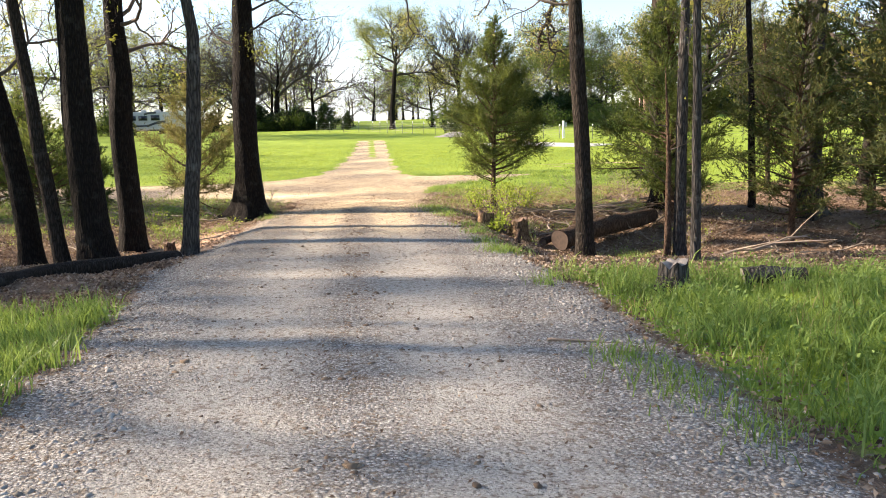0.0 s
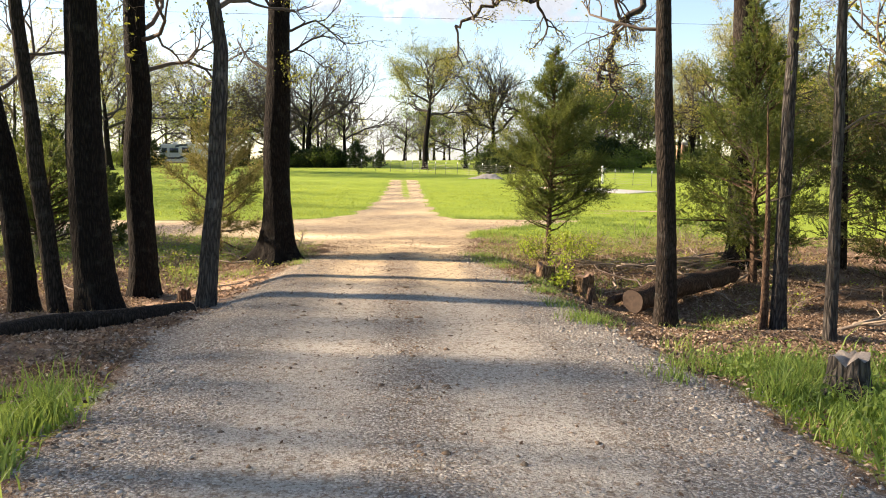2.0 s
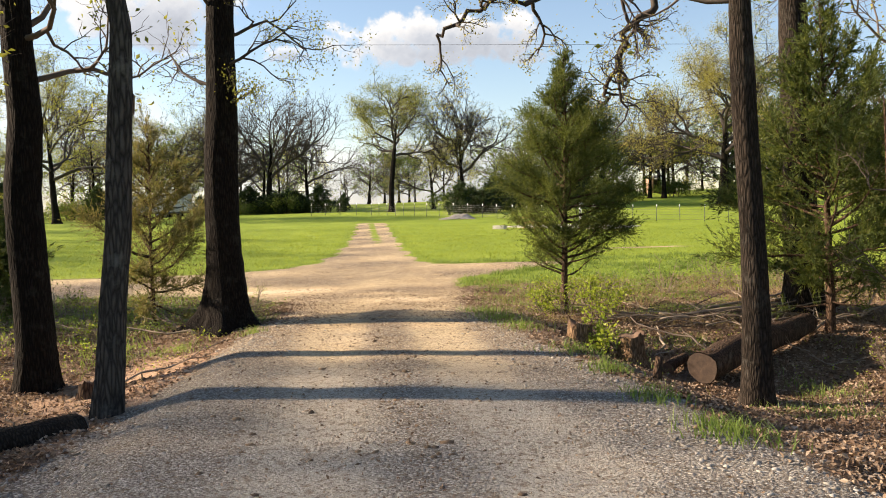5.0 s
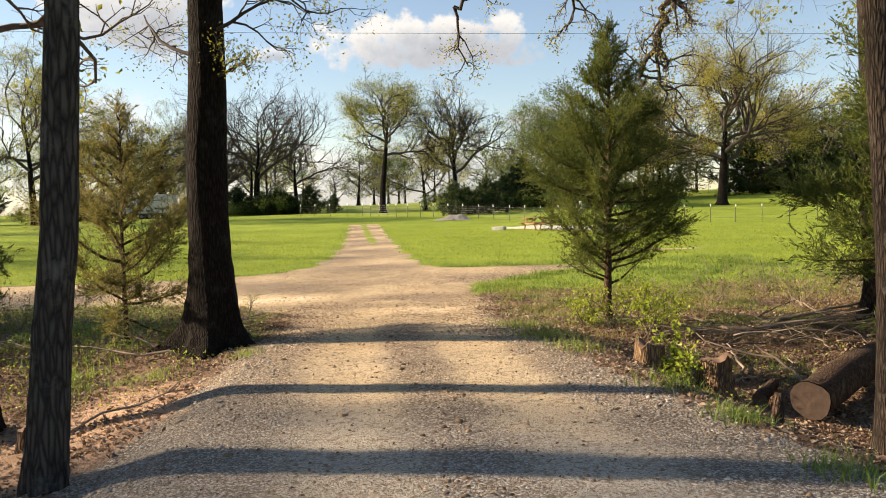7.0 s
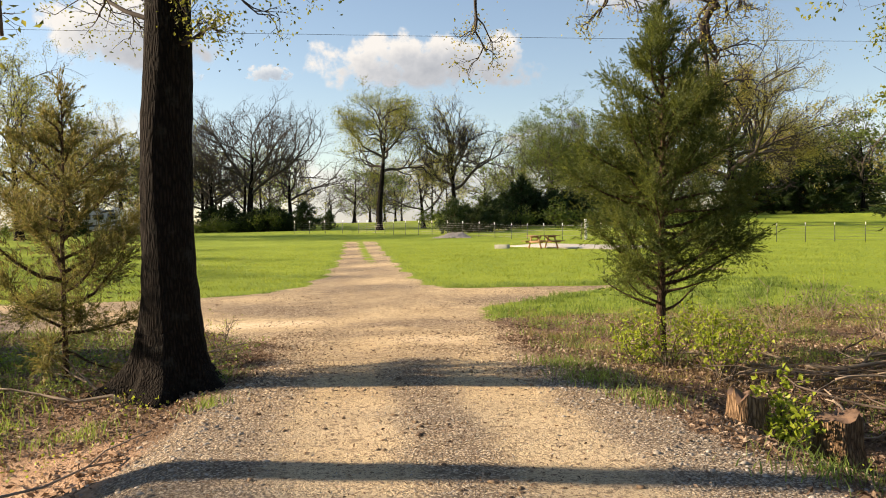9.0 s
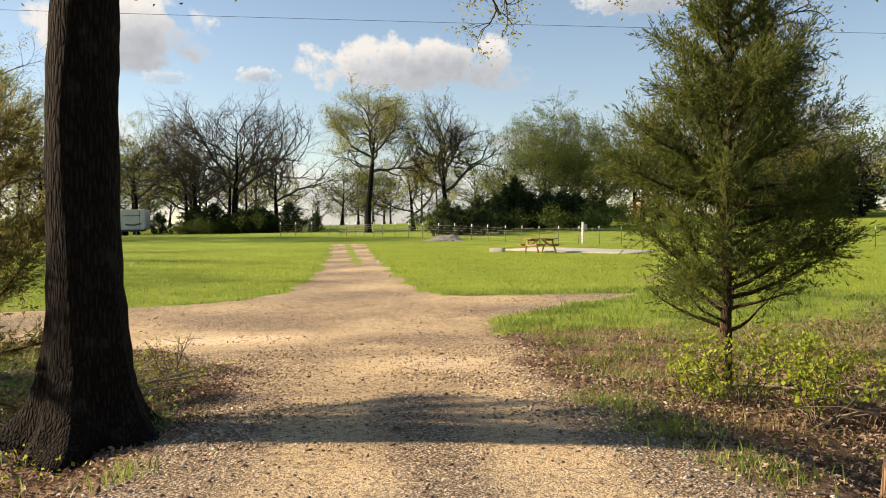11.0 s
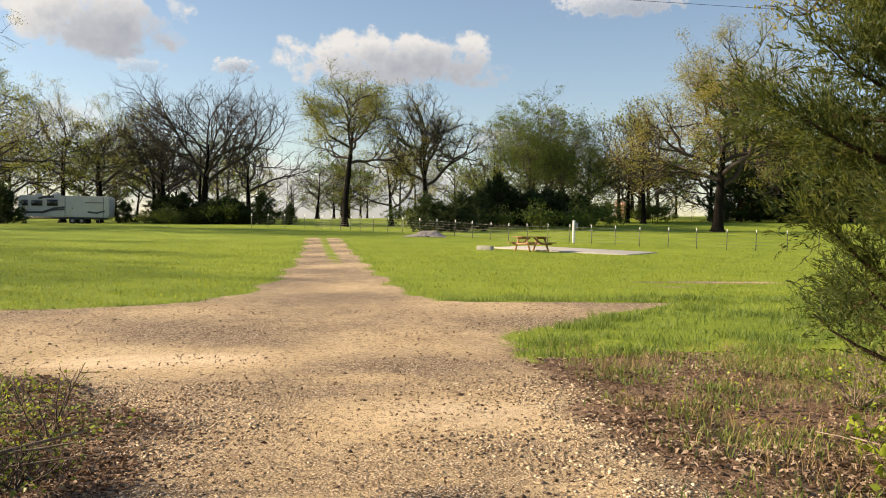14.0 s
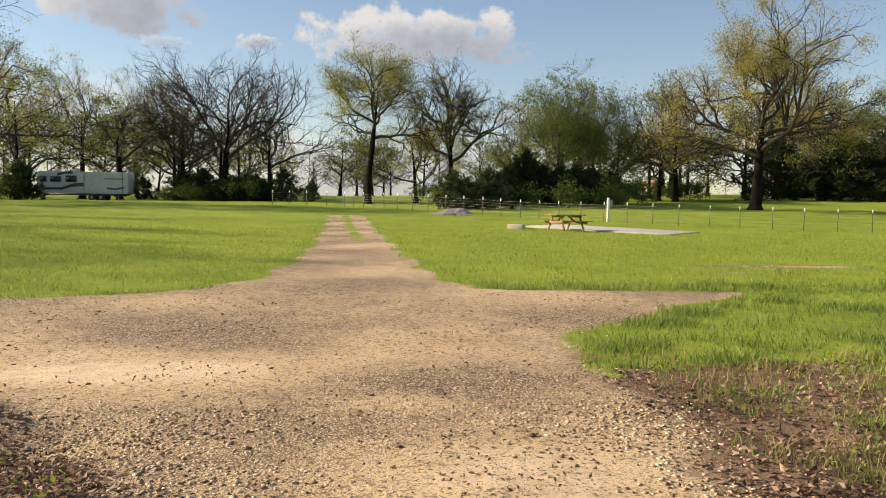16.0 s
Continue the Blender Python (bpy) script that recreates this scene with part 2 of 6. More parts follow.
    b.inputs["Roughness"].default_value = 0.95
    b.inputs["Specular IOR Level"].default_value = 0.15
    open_stone = arith(nt, "ADD", arith(nt, "MULTIPLY", mask("loose"), 0.75), 0.08)
    hgt = arith(nt, "ADD", arith(nt, "MULTIPLY", arith(nt, "MULTIPLY", arith(nt, "SUBTRACT", 1.0, stone.outputs["Distance"]), open_stone), 0.8), arith(nt, "MULTIPLY", grain(nt, v, 25, 6, 0.8), arith(nt, "ADD", arith(nt, "MULTIPLY", open_stone, 0.5), 0.28)))
    bumped(nt, b, hgt, 1.0, 0.032)
    return m


MAT = dict(
    ground=ground_material(),
    # dark oak bark, lowered further so the colour carries the backlit shade
    bark_backlit=bark("bark_backlit", (0.004, 0.0032, 0.0028), (0.020, 0.0155, 0.0125), (0.085, 0.085, 0.072), 0.22),
    bark_grey=bark("bark_grey", (0.018, 0.016, 0.015), (0.088, 0.078, 0.070), (0.18, 0.18, 0.165), 0.4, 7),
    bark_mid=bark("bark_mid", (0.010, 0.008, 0.0065), (0.050, 0.039, 0.031), (0.12, 0.115, 0.10), 0.3),
    bark_cedar=bark("bark_cedar", (0.03, 0.018, 0.012), (0.17, 0.11, 0.075), (0.22, 0.20, 0.17), 0.3, 16),
    twig=plain("twig", (0.05, 0.037, 0.028), (0.15, 0.115, 0.09), 0.9, 6),
    twig_dark=plain("twig_dark", (0.022, 0.017, 0.014), (0.075, 0.058, 0.047), 0.9, 6),
    twig_pale=plain("twig_pale", (0.15, 0.11, 0.08), (0.36, 0.29, 0.22), 0.9, 6),
    log_bark=bark("log_bark", (0.025, 0.016, 0.011), (0.13, 0.085, 0.06), (0.19, 0.17, 0.13), 0.4, 8),
    stump_bark=bark("stump_bark", (0.06, 0.035, 0.020), (0.30, 0.20, 0.12), (0.36, 0.28, 0.18), 0.3, 10),
    cut_wood=plain("cut_wood", (0.085, 0.05, 0.033), (0.23, 0.145, 0.095), 0.85, 9, (1, 1, 1), 0.5),
    cut_old=plain("cut_old", (0.022, 0.014, 0.010), (0.085, 0.054, 0.037), 0.9, 14, (1, 1, 1), 0.8),
    cut_grey=plain("cut_grey", (0.12, 0.10, 0.085), (0.33, 0.29, 0.25), 0.9, 9, (1, 1, 1), 0.5),
    cedar=leafy("cedar_foliage", [(0.018, 0.036, 0.012), (0.045, 0.075, 0.020), (0.095, 0.125, 0.030), (0.17, 0.155, 0.052)], (0.24, 0.27, 0.045), 0.6, 0.42),
    # darker copies of the cedar tones, with the wood's shade in the colour
    cedar_shade=leafy("cedar_foliage_shade", [(0.016, 0.029, 0.011), (0.040, 0.060, 0.018), (0.085, 0.098, 0.028), (0.15, 0.115, 0.05)], (0.17, 0.17, 0.04), 0.6, 0.34),
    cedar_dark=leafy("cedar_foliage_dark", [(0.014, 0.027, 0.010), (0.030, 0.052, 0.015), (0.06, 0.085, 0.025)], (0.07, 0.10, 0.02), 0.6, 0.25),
    cedar_rust=leafy("cedar_foliage_rust", [(0.05, 0.068, 0.018), (0.12, 0.13, 0.035), (0.20, 0.17, 0.06), (0.28, 0.19, 0.085)], (0.28, 0.25, 0.07), 0.6, 0.42),
    leaf_new=leafy("young_oak_leaves", [(0.12, 0.15, 0.02), (0.22, 0.24, 0.04), (0.34, 0.30, 0.07)], (0.36, 0.36, 0.05), 0.5, 0.45),
    leaf_gold=leafy("golden_oak_leaves", [(0.19, 0.175, 0.035), (0.32, 0.29, 0.065), (0.45, 0.40, 0.14)], (0.46, 0.41, 0.08), 0.5, 0.45),
    leaf_green=leafy("green_tree_leaves", [(0.045, 0.075, 0.014), (0.10, 0.145, 0.025), (0.18, 0.21, 0.04)], (0.2, 0.26, 0.04), 0.5, 0.4),
    leaf_bush=leafy("bright_bush_leaves", [(0.17, 0.24, 0.025), (0.30, 0.38, 0.04), (0.46, 0.50, 0.08)], (0.42, 0.5, 0.06), 0.45, 0.45),
    grass=leafy("grass_blades", [(0.048, 0.088, 0.020), (0.15, 0.235, 0.050), (0.33, 0.40, 0.115)], (0.38, 0.47, 0.085), 0.5, 0.4),
    grass_field=leafy("field_grass_blades", [(0.095, 0.145, 0.018), (0.24, 0.315, 0.036), (0.42, 0.475, 0.075)], (0.50, 0.56, 0.06), 0.5, 0.4),
    grass_dry=leafy("dry_grass", [(0.16, 0.115, 0.05), (0.30, 0.22, 0.10), (0.42, 0.34, 0.18)], (0.4, 0.32, 0.14), 0.7, 0.3),
    litter=leafy("dead_leaves", [(0.05, 0.031, 0.022), (0.16, 0.105, 0.070), (0.33, 0.245, 0.175), (0.56, 0.46, 0.36)], (0.3, 0.18, 0.09), 0.8, 0.15),
)


def stone_material(name, tones):
    m, nt, b = material(name)
    geo = nt.nodes.new("ShaderNodeNewGeometry")
    r = ramp(nt, tones)
    nt.links.new(geo.outputs["Random Per Island"], r.inputs[0])
    g = grain(nt, place(nt), 60, 4)
    nt.links.new(mixer(nt, arith(nt, "MULTIPLY", g, 0.3), r.outputs[0], (0.30, 0.25, 0.20)), b.inputs["Base Color"])
    b.inputs["Roughness"].default_value = 0.95
    b.inputs["Specular IOR Level"].default_value = 0.15
    return m


MAT["stone"] = stone_material("crushed_limestone", [(0, (0.12, 0.105, 0.09)), (0.4, (0.27, 0.25, 0.22)), (0.8, (0.38, 0.36, 0.325)), (1, (0.48, 0.46, 0.42))])
MAT["clod"] = stone_material("dirt_clod", [(0, (0.07, 0.045, 0.03)), (0.6, (0.17, 0.115, 0.07)), (1, (0.28, 0.20, 0.13))])
MAT["stone_tan"] = stone_material("tan_pebbles", [(0, (0.09, 0.056, 0.034)), (0.3, (0.28, 0.195, 0.115)), (0.65, (0.52, 0.405, 0.265)), (1, (0.74, 0.62, 0.45))])

# ---- ground plan ----
PY = (-60, 0, 7, 11, 18, 24, 28, 31, 37, 50, 65, 76, 90, 105, 118, 140, 170, 300, 900)
PZ = (0.9, .02, -.18, -.28, -.46, -.60, -.70, -.72, -.54, -.28, 0.0, .35, .90, 1.35, 1.6, 2.5, 3.0, 4.0, 5.0)
LEFT_Y = (-60, 5, 9, 12.4, 15.5, 21.3, 24.2, 26.3, 27.3, 28.7, 29.5, 30.2, 30.6, 35.4, 35.7, 36.0, 36.5, 37.3, 39.2, 43.8, 52.7, 71, 78, 80)
LEFT_X = (-2.3, -2.3, -2.6, -3.25, -3.2, -2.5, -2.1, -2.25, -2.7, -3.7, -4.6, -8, -60, -60, -9.0, -6.0, -4.3, -3.2, -2.4, -1.8, -1.33, -.95, -.9, 0.2)
RIGHT_Y = (-60, 4, 7, 10, 15, 18, 21, 24, 26, 27.6, 30, 30.7, 32.2, 33.5, 34.9, 36.4, 37.1, 37.3, 37.6, 39, 45, 55, 73, 78, 80)
RIGHT_X = (2.3, 2.3, 2.4, 2.35, 2.05, 1.8, 1.6, 1.5, 1.45, 1.8, 2.1, 1.8, 2.2, 3.3, 5.0, 6.9, 7.4, 3.0, 1.8, 1.55, 1.28, 1.32, 1.48, 1.5, 0.2)


def step(a, b, v):
    t = np.clip((v - a) / (b - a), 0, 1)
    return t * t * (3 - 2 * t)


def wave(x, y, s, k=0.0):
    """A cheap smooth random field between about -1 and 1."""
    return (np.sin(x * s * 1.3 + 1.7 * np.sin(y * s * 0.9 + k) + k) + np.sin(y * s * 1.7 + 1.3 * np.sin(x * s * 1.1 - k) + 2 * k)) * 0.5


def middle(y):
    """The strip between the wheel tracks."""
    return np.interp(y, (0, 8, 20, 26), (0.05, -0.25, -0.32, -0.1))


def off_road(x, y):
    """Metres outside the drive (minus inside)."""
    ragged = 0.10 * wave(x, y, 2.3) + 0.07 * wave(x, y, 6.1, 1.0) + 0.05 * wave(x, y, 13.0, 2.0) + 0.22 * step(24, 27, y) * wave(x, y, 1.1, 5.0)
    return np.maximum(np.interp(y, LEFT_Y, LEFT_X) - x, x - np.interp(y, RIGHT_Y, RIGHT_X)) + ragged


def height(x, y):
    x, y = np.asarray(x, float), np.asarray(y, float)
    z = np.interp(y, PY, PZ)
    side = np.where(x < 0, 0.44, 0.76)
    near = np.where(x < 0, -2.2, 1.9)
    u = np.abs(x) - np.abs(near)
    ditch = np.exp(-((y - 17.9) / np.where(x < 0, 3.6, 4.0)) ** 2)
    fall = step(0.0, np.where(x < 0, 2.6, 2.5), u)
    z = z - side * ditch * fall
    z = z - 0.10 * step(0.1, 0.9, u) * step(29, 26, y)
    rough = step(-0.1, 1.2, u) * step(30, 27, y)
    z = z + rough * (0.05 * wave(x, y, 1.3) + 0.03 * wave(x, y, 4.1, 2.0))
    # crown and wheel ruts of the drive
    inside = step(0.2, -0.3, off_road(x, y)) * step(34, 26, y)
    z = z + inside * (0.035 * (1 - (x / 2.3) ** 2) - 0.012 * np.exp(-((np.abs(x - middle(y)) - 0.85) / 0.4) ** 2))
    z = z + inside * (0.005 * wave(x, y, 2.2, 1.0) + 0.004 * wave(x, y, 7.0, 3.0))
    # the meadow swells and falls a little
    z = z + step(40, 60, y) * 0.05 * wave(x, y, 0.21, 0.5) + step(70, 130, y) * 0.12 * wave(x, y, 0.07, 1.0)
    z = z + step(78, 118, y) * np.where(x > 0, 0.022, 0.008) * np.clip(x - 5, -60, 80)
    z = z + step(12, 60, np.abs(x)) * step(90, 40, y) * 0.25
    return z


def gz(x, y):
    return float(height(np.array([x]), np.array([y]))[0])


def covers(x, y):
    off = off_road(x, y)
    road = np.clip(0.5 - off / (0.55 + 0.7 * step(24, 28, y) * step(36, 31, y)), 0, 1)
    tan = 0.08 + 0.92 * step(12, 22, y + 1.5 * wave(x, y, 0.9))
    pale = 1.3 * np.exp(-(((x + 2.9) / 1.7) ** 2 + ((y - 30.4) / 0.8) ** 2)) + 0.9 * np.exp(-(((x - 0.4) / 1.1) ** 2 + ((y - 26.4) / 0.9) ** 2)) + 0.5 * np.exp(-(((x + 0.3) / 0.8) ** 2 + ((y - 28.6) / 0.5) ** 2))
    rut = np.exp(-((np.abs(x - middle(y)) - 0.82) / 0.52) ** 4)
    loose = np.where(y < 24, np.clip(0.86 - 0.58 * rut + 0.12 * wave(x, y, 2.6, 4) + 0.5 * step(0.6, 0.0, -off), 0, 1), np.clip(0.55 + 0.35 * wave(x, y, 0.8, 3) - pale, 0, 1))
    meadow = step(35.5, 36.5, y)
    island = step(30.4, 30.9, y + 0.75 * wave(x, y, 1.4, 2) + 0.45 * wave(x, y, 3.9, 3)) * step(1.2, 1.9, x + 0.5 * wave(x, y, 1.9, 6))
    brush = 0.55 * step(24.5, 29, y) * step(3.0, 5.5, x) + 0.45 * step(21.5, 24, y) * step(-4.0, -6.0, x)
    right = step(12.2, 10.2, y + 0.25 * (x - 2.3)) * step(2.2, 2.9, x)
    left = step(10.6, 9.2, y) * step(-2.45, -2.9, x)
    grass = np.clip(np.maximum.reduce([meadow, island, brush, right, left]), 0, 1)
    bare = 0.9 * np.exp(-(((x - 11.5) / 3.2) ** 2 + ((y - 43 - 0.4 * wave(x, y, 0.5)) / 0.55) ** 2)) + 0.7 * np.exp(-(((x - 8.6) / 1.2) ** 2 + ((y - 41.3) / 0.4) ** 2))
    bare = np.clip(bare * (0.9 + 0.5 * wave(x, y, 2.1, 8)), 0, 1)
    road = np.maximum(road, bare)
    grass = grass * (1 - bare)
    strip = step(47, 57, y) * np.exp(-((x - 0.22) / 0.34) ** 2) * (0.72 + 0.55 * wave(x, y, 2.3))
    road = np.clip(road - strip, 0, 1)
    grass = np.maximum(grass, strip)
    clay = np.clip(np.exp(-(((x + 3.8) / 1.4) ** 2 + ((y - 18.0) / 2.6) ** 2)) * 1.15 + 0.35 * wave(x, y, 1.1, 4) * step(3, 5, x) * step(30, 26, y), 0, 1)
    drift = middle(y) + 0.12 * wave(x * 0, y, 0.9)
    debris = 0.9 * np.exp(-((x - drift) / 0.17) ** 2) * step(23, 20, y) * (0.75 + 0.5 * wave(x, y, 2.7, 6)) + 0.62 * np.exp(-((off - 0.12) / 0.26) ** 2) * step(24, 21, y) * (0.85 + 0.4 * wave(x, y, 1.9, 3)) + 0.5 * np.exp(-(((x + 2.3) / 1.3) ** 2 + ((y - 27.0) / 1.0) ** 2))
    return dict(road=road, tan=tan, loose=loose, grass=grass, clay=clay, pale=np.clip(0.72 * pale, 0, 1), debris=np.clip(debris, 0, 1))


def spaced(*runs):
    """Grid lines from runs of (start, end, step at start, step at end)."""
    out = []
    for a, b, s0, s1 in runs:
        v = a
        while v < b - 1e-6:
            out.append(v)
            v += s0 + (s1 - s0) * (v - a) / (b - a)
    return np.array(out + [runs[-1][1]])


gx = spaced((-900, -60, 90, 12), (-60, -9, 4, 0.5), (-9, -3.6, 0.3, 0.11), (-3.6, 3.6, 0.09, 0.09), (3.6, 10, 0.11, 0.35), (10, 60, 0.5, 4), (60, 900, 12, 90))
gy = spaced((-60, -2, 8, 0.5), (-2, 2, 0.4, 0.12), (2, 31, 0.10, 0.12), (31, 45, 0.14, 0.3), (45, 80, 0.3, 0.8), (80, 150, 1, 4), (150, 900, 6, 90))
X, Y = np.meshgrid(gx, gy, indexing="xy")
nx, ny = len(gx), len(gy)
gi, gj = np.meshgrid(np.arange(ny - 1), np.arange(nx - 1), indexing="ij")
quads = np.stack([gi * nx + gj, gi * nx + gj + 1, (gi + 1) * nx + gj + 1, (gi + 1) * nx + gj], -1).reshape(-1, 4)
gm = mesh_np("ground", np.stack([X, Y, height(X, Y)], -1).reshape(-1, 3), [quads], True)
for cover, values in covers(X, Y).items():
    gm.attributes.new(cover, "FLOAT", "POINT").data.foreach_set("value", values.ravel().astype(np.float32))
gm.materials.append(MAT["ground"])
ground = tagged(new("ground", gm), "gravel drive through leaf litter and a mown green meadow", "ground", kind="structure")

# ---- trees ----
def unit(v):
    return v / (np.linalg.norm(v) + 1e-9)


def wander(rng, start, way, length, n, bend, lift):
    """A crooked line that bends at random and towards the light."""
    pts, d = [np.array(start, float)], unit(np.array(way, float))
    for _ in range(n):
        d = unit(d + rng.normal(0, bend, 3) + np.array([0, 0, lift]))
        pts.append(pts[-1] + d * length / n)
    return np.array(pts)


def at_fraction(pts, f):
    s = f * (len(pts) - 1)
    i = min(int(s), len(pts) - 2)
    return pts[i] + (pts[i + 1] - pts[i]) * (s - i), unit(pts[i + 1] - pts[i])


def trunk_mesh(rng, pts, radii, sides=18, flare=0.0, rough=0.03):
    """A trunk with root flare and uneven, ridged bark."""
    p = Pile()
    fine = np.concatenate([np.linspace(0, 1.0, 14)[:-1], np.linspace(1.0, len(pts) - 1, max(24, len(pts) * 5))])
    P = np.stack([np.interp(fine, np.arange(len(pts)), pts[:, k]) for k in range(3)], -1)
    R = np.interp(fine, np.arange(len(pts)), radii)
    p.tube(P, R, sides)
    V = p.V[0].reshape(len(P), sides, 3)
    a = np.arange(sides) * 2 * math.pi / sides
    h = np.maximum(P[:, 2], 0)
    lobes = rng.uniform(0, 6.28, 3)
    fl = 1 + flare * (0.75 * np.exp(-h / 0.5) + 0.5 * np.exp(-h / 0.16))[:, None] * (0.8 + 0.34 * np.cos(5 * a + lobes[0])[None] + 0.2 * np.cos(8 * a + lobes[1])[None])
    rid = 1 + 0.35 * rough * np.cos(7 * a[None] + 3 * np.sin(h * 1.1)[:, None]) + 0.8 * rough * np.cos(2 * a[None] + 1.7 * h[:, None] + lobes[2]) + rough * rng.normal(0, 0.45, (len(P), sides))
    V = P[:, None] + (V - P[:, None]) * (fl * rid)[..., None]
    p.V[0] = V.reshape(-1, 3)
    return p


def leaf_quads(rng, centres, size, flat=0.0, slim=0.55):
    """Small bent leaves, each of two triangles, about the given points."""
    n = len(centres)
    a = rng.normal(0, 1, (n, 3))
    a /= np.linalg.norm(a, axis=1)[:, None]
    b = rng.normal(0, 1, (n, 3))
    if flat:
        a[:, 2] *= 1 - flat
        b[:, 2] *= 1 - flat
        a /= np.linalg.norm(a, axis=1)[:, None]
    b -= (a * b).sum(1)[:, None] * a
    b /= np.linalg.norm(b, axis=1)[:, None]
    s = size * rng.uniform(0.6, 1.35, n)[:, None]
    fold = np.cross(a, b) * s * 0.18
    V = np.stack([centres - a * s * 0.5, centres + b * s * slim * 0.5 + fold, centres + a * s * 0.5, centres - b * s * slim * 0.5 + fold], 1)
    k = np.arange(n)[:, None] * 4
    return V.reshape(-1, 3), np.vstack([k + np.array([[0, 1, 2]]), k + np.array([[0, 2, 3]])])


def limb_system(rng, start, way, length, radius, levels, kids, lift=0.05, bend=0.22, wood=None, tips=None, level=0, droop=0.0):
    """Limbs that fork down to twigs; the ends gather in tips."""
    n = 6 if level == 0 else 5 if level == 1 else 3
    pts = wander(rng, start, way, length, n, bend, lift - droop * level)
    end = 0.32 if level < levels else 0.55
    wood.tube(pts, np.linspace(radius, radius * end, len(pts)), (7, 5, 4, 3, 3)[min(level, 4)])
    if level >= levels:
        tips.append(pts)
        return
    for k in range(kids[level]):
        f = 0.25 + 0.75 * (k + rng.uniform(0.2, 1.0)) / kids[level]
        f = min(f, 1.0)
        p, d = at_fraction(pts, f)
        side = unit(np.cross(d, rng.normal(0, 1, 3)))
        spread = rng.uniform(0.55, 1.15)
        limb_system(rng, p, d + side * spread, length * rng.uniform(0.42, 0.70) * (1.15 - 0.35 * f), radius * (0.62 - 0.25 * f), levels, kids, lift, bend, wood, tips, level + 1, droop)


def broadleaf(name, label, seed, tall, r0, fork, limbs, spread, leaf=None, leaves=0, size=0.2, lean=(0, 0), bark_kind="bark_mid", levels=3, kids=(6, 5, 4), flare=0.5, sides=12, at=(0, 0, 0), twigs="twig", group="", crown_low=0.0, wob=0.03, length=None, cluster=0.24, lift=0.03, leader=0.70, thick=0.46, rise=0.40):
    """A tree with trunk, forking limbs and, where it is in leaf, a thin or full crown."""
    rng = np.random.default_rng(seed)
    ob = thing(name, at, label, "tree", group)
    n = 9
    pts = wander(rng, (0, 0, -0.25), (lean[0], lean[1], 1), tall * leader, n, wob, 0.02)
    radii = np.interp(np.linspace(0, 1, n + 1), [0, fork, 1], [r0, r0 * 0.72, r0 * 0.12])
    part("trunk", trunk_mesh(rng, pts, radii, sides, flare), MAT[bark_kind], ob, smooth=True)
    wood, tips = Pile(), []
    for k in range(limbs):
        f = fork + (0.97 - fork) * (k + 0.5 * rng.random()) / limbs
        p, d = at_fraction(pts, f)
        a = k * 2.4 + rng.uniform(-0.5, 0.5)
        rel = (f - fork) / (1 - fork)
        L = (length or tall * 0.46) * (1.0 - 0.28 * rel) * rng.uniform(0.8, 1.15)
        way = np.array([math.cos(a) * spread, math.sin(a) * spread, rise + 0.75 * rel - crown_low * (1 - rel)])
        limb_system(rng, p, way, L, r0 * (thick - 0.26 * rel), levels, kids, lift, 0.26, wood, tips)
    part("branchwork", wood, MAT[twigs], ob)
    if leaf and leaves:
        ends = np.vstack([t[1:] for t in tips])
        hubs = ends[rng.integers(0, len(ends), max(12, leaves // 34))]
        pick = hubs[rng.integers(0, len(hubs), leaves)] + rng.normal(0, cluster * 1.15, (leaves, 3)) * np.array([1.15, 1.15, 0.75])
        V, T = leaf_quads(rng, pick, size)
        p = Pile()
        p.add(V, T)
        part("crown", p, MAT[leaf], ob)
    return ob


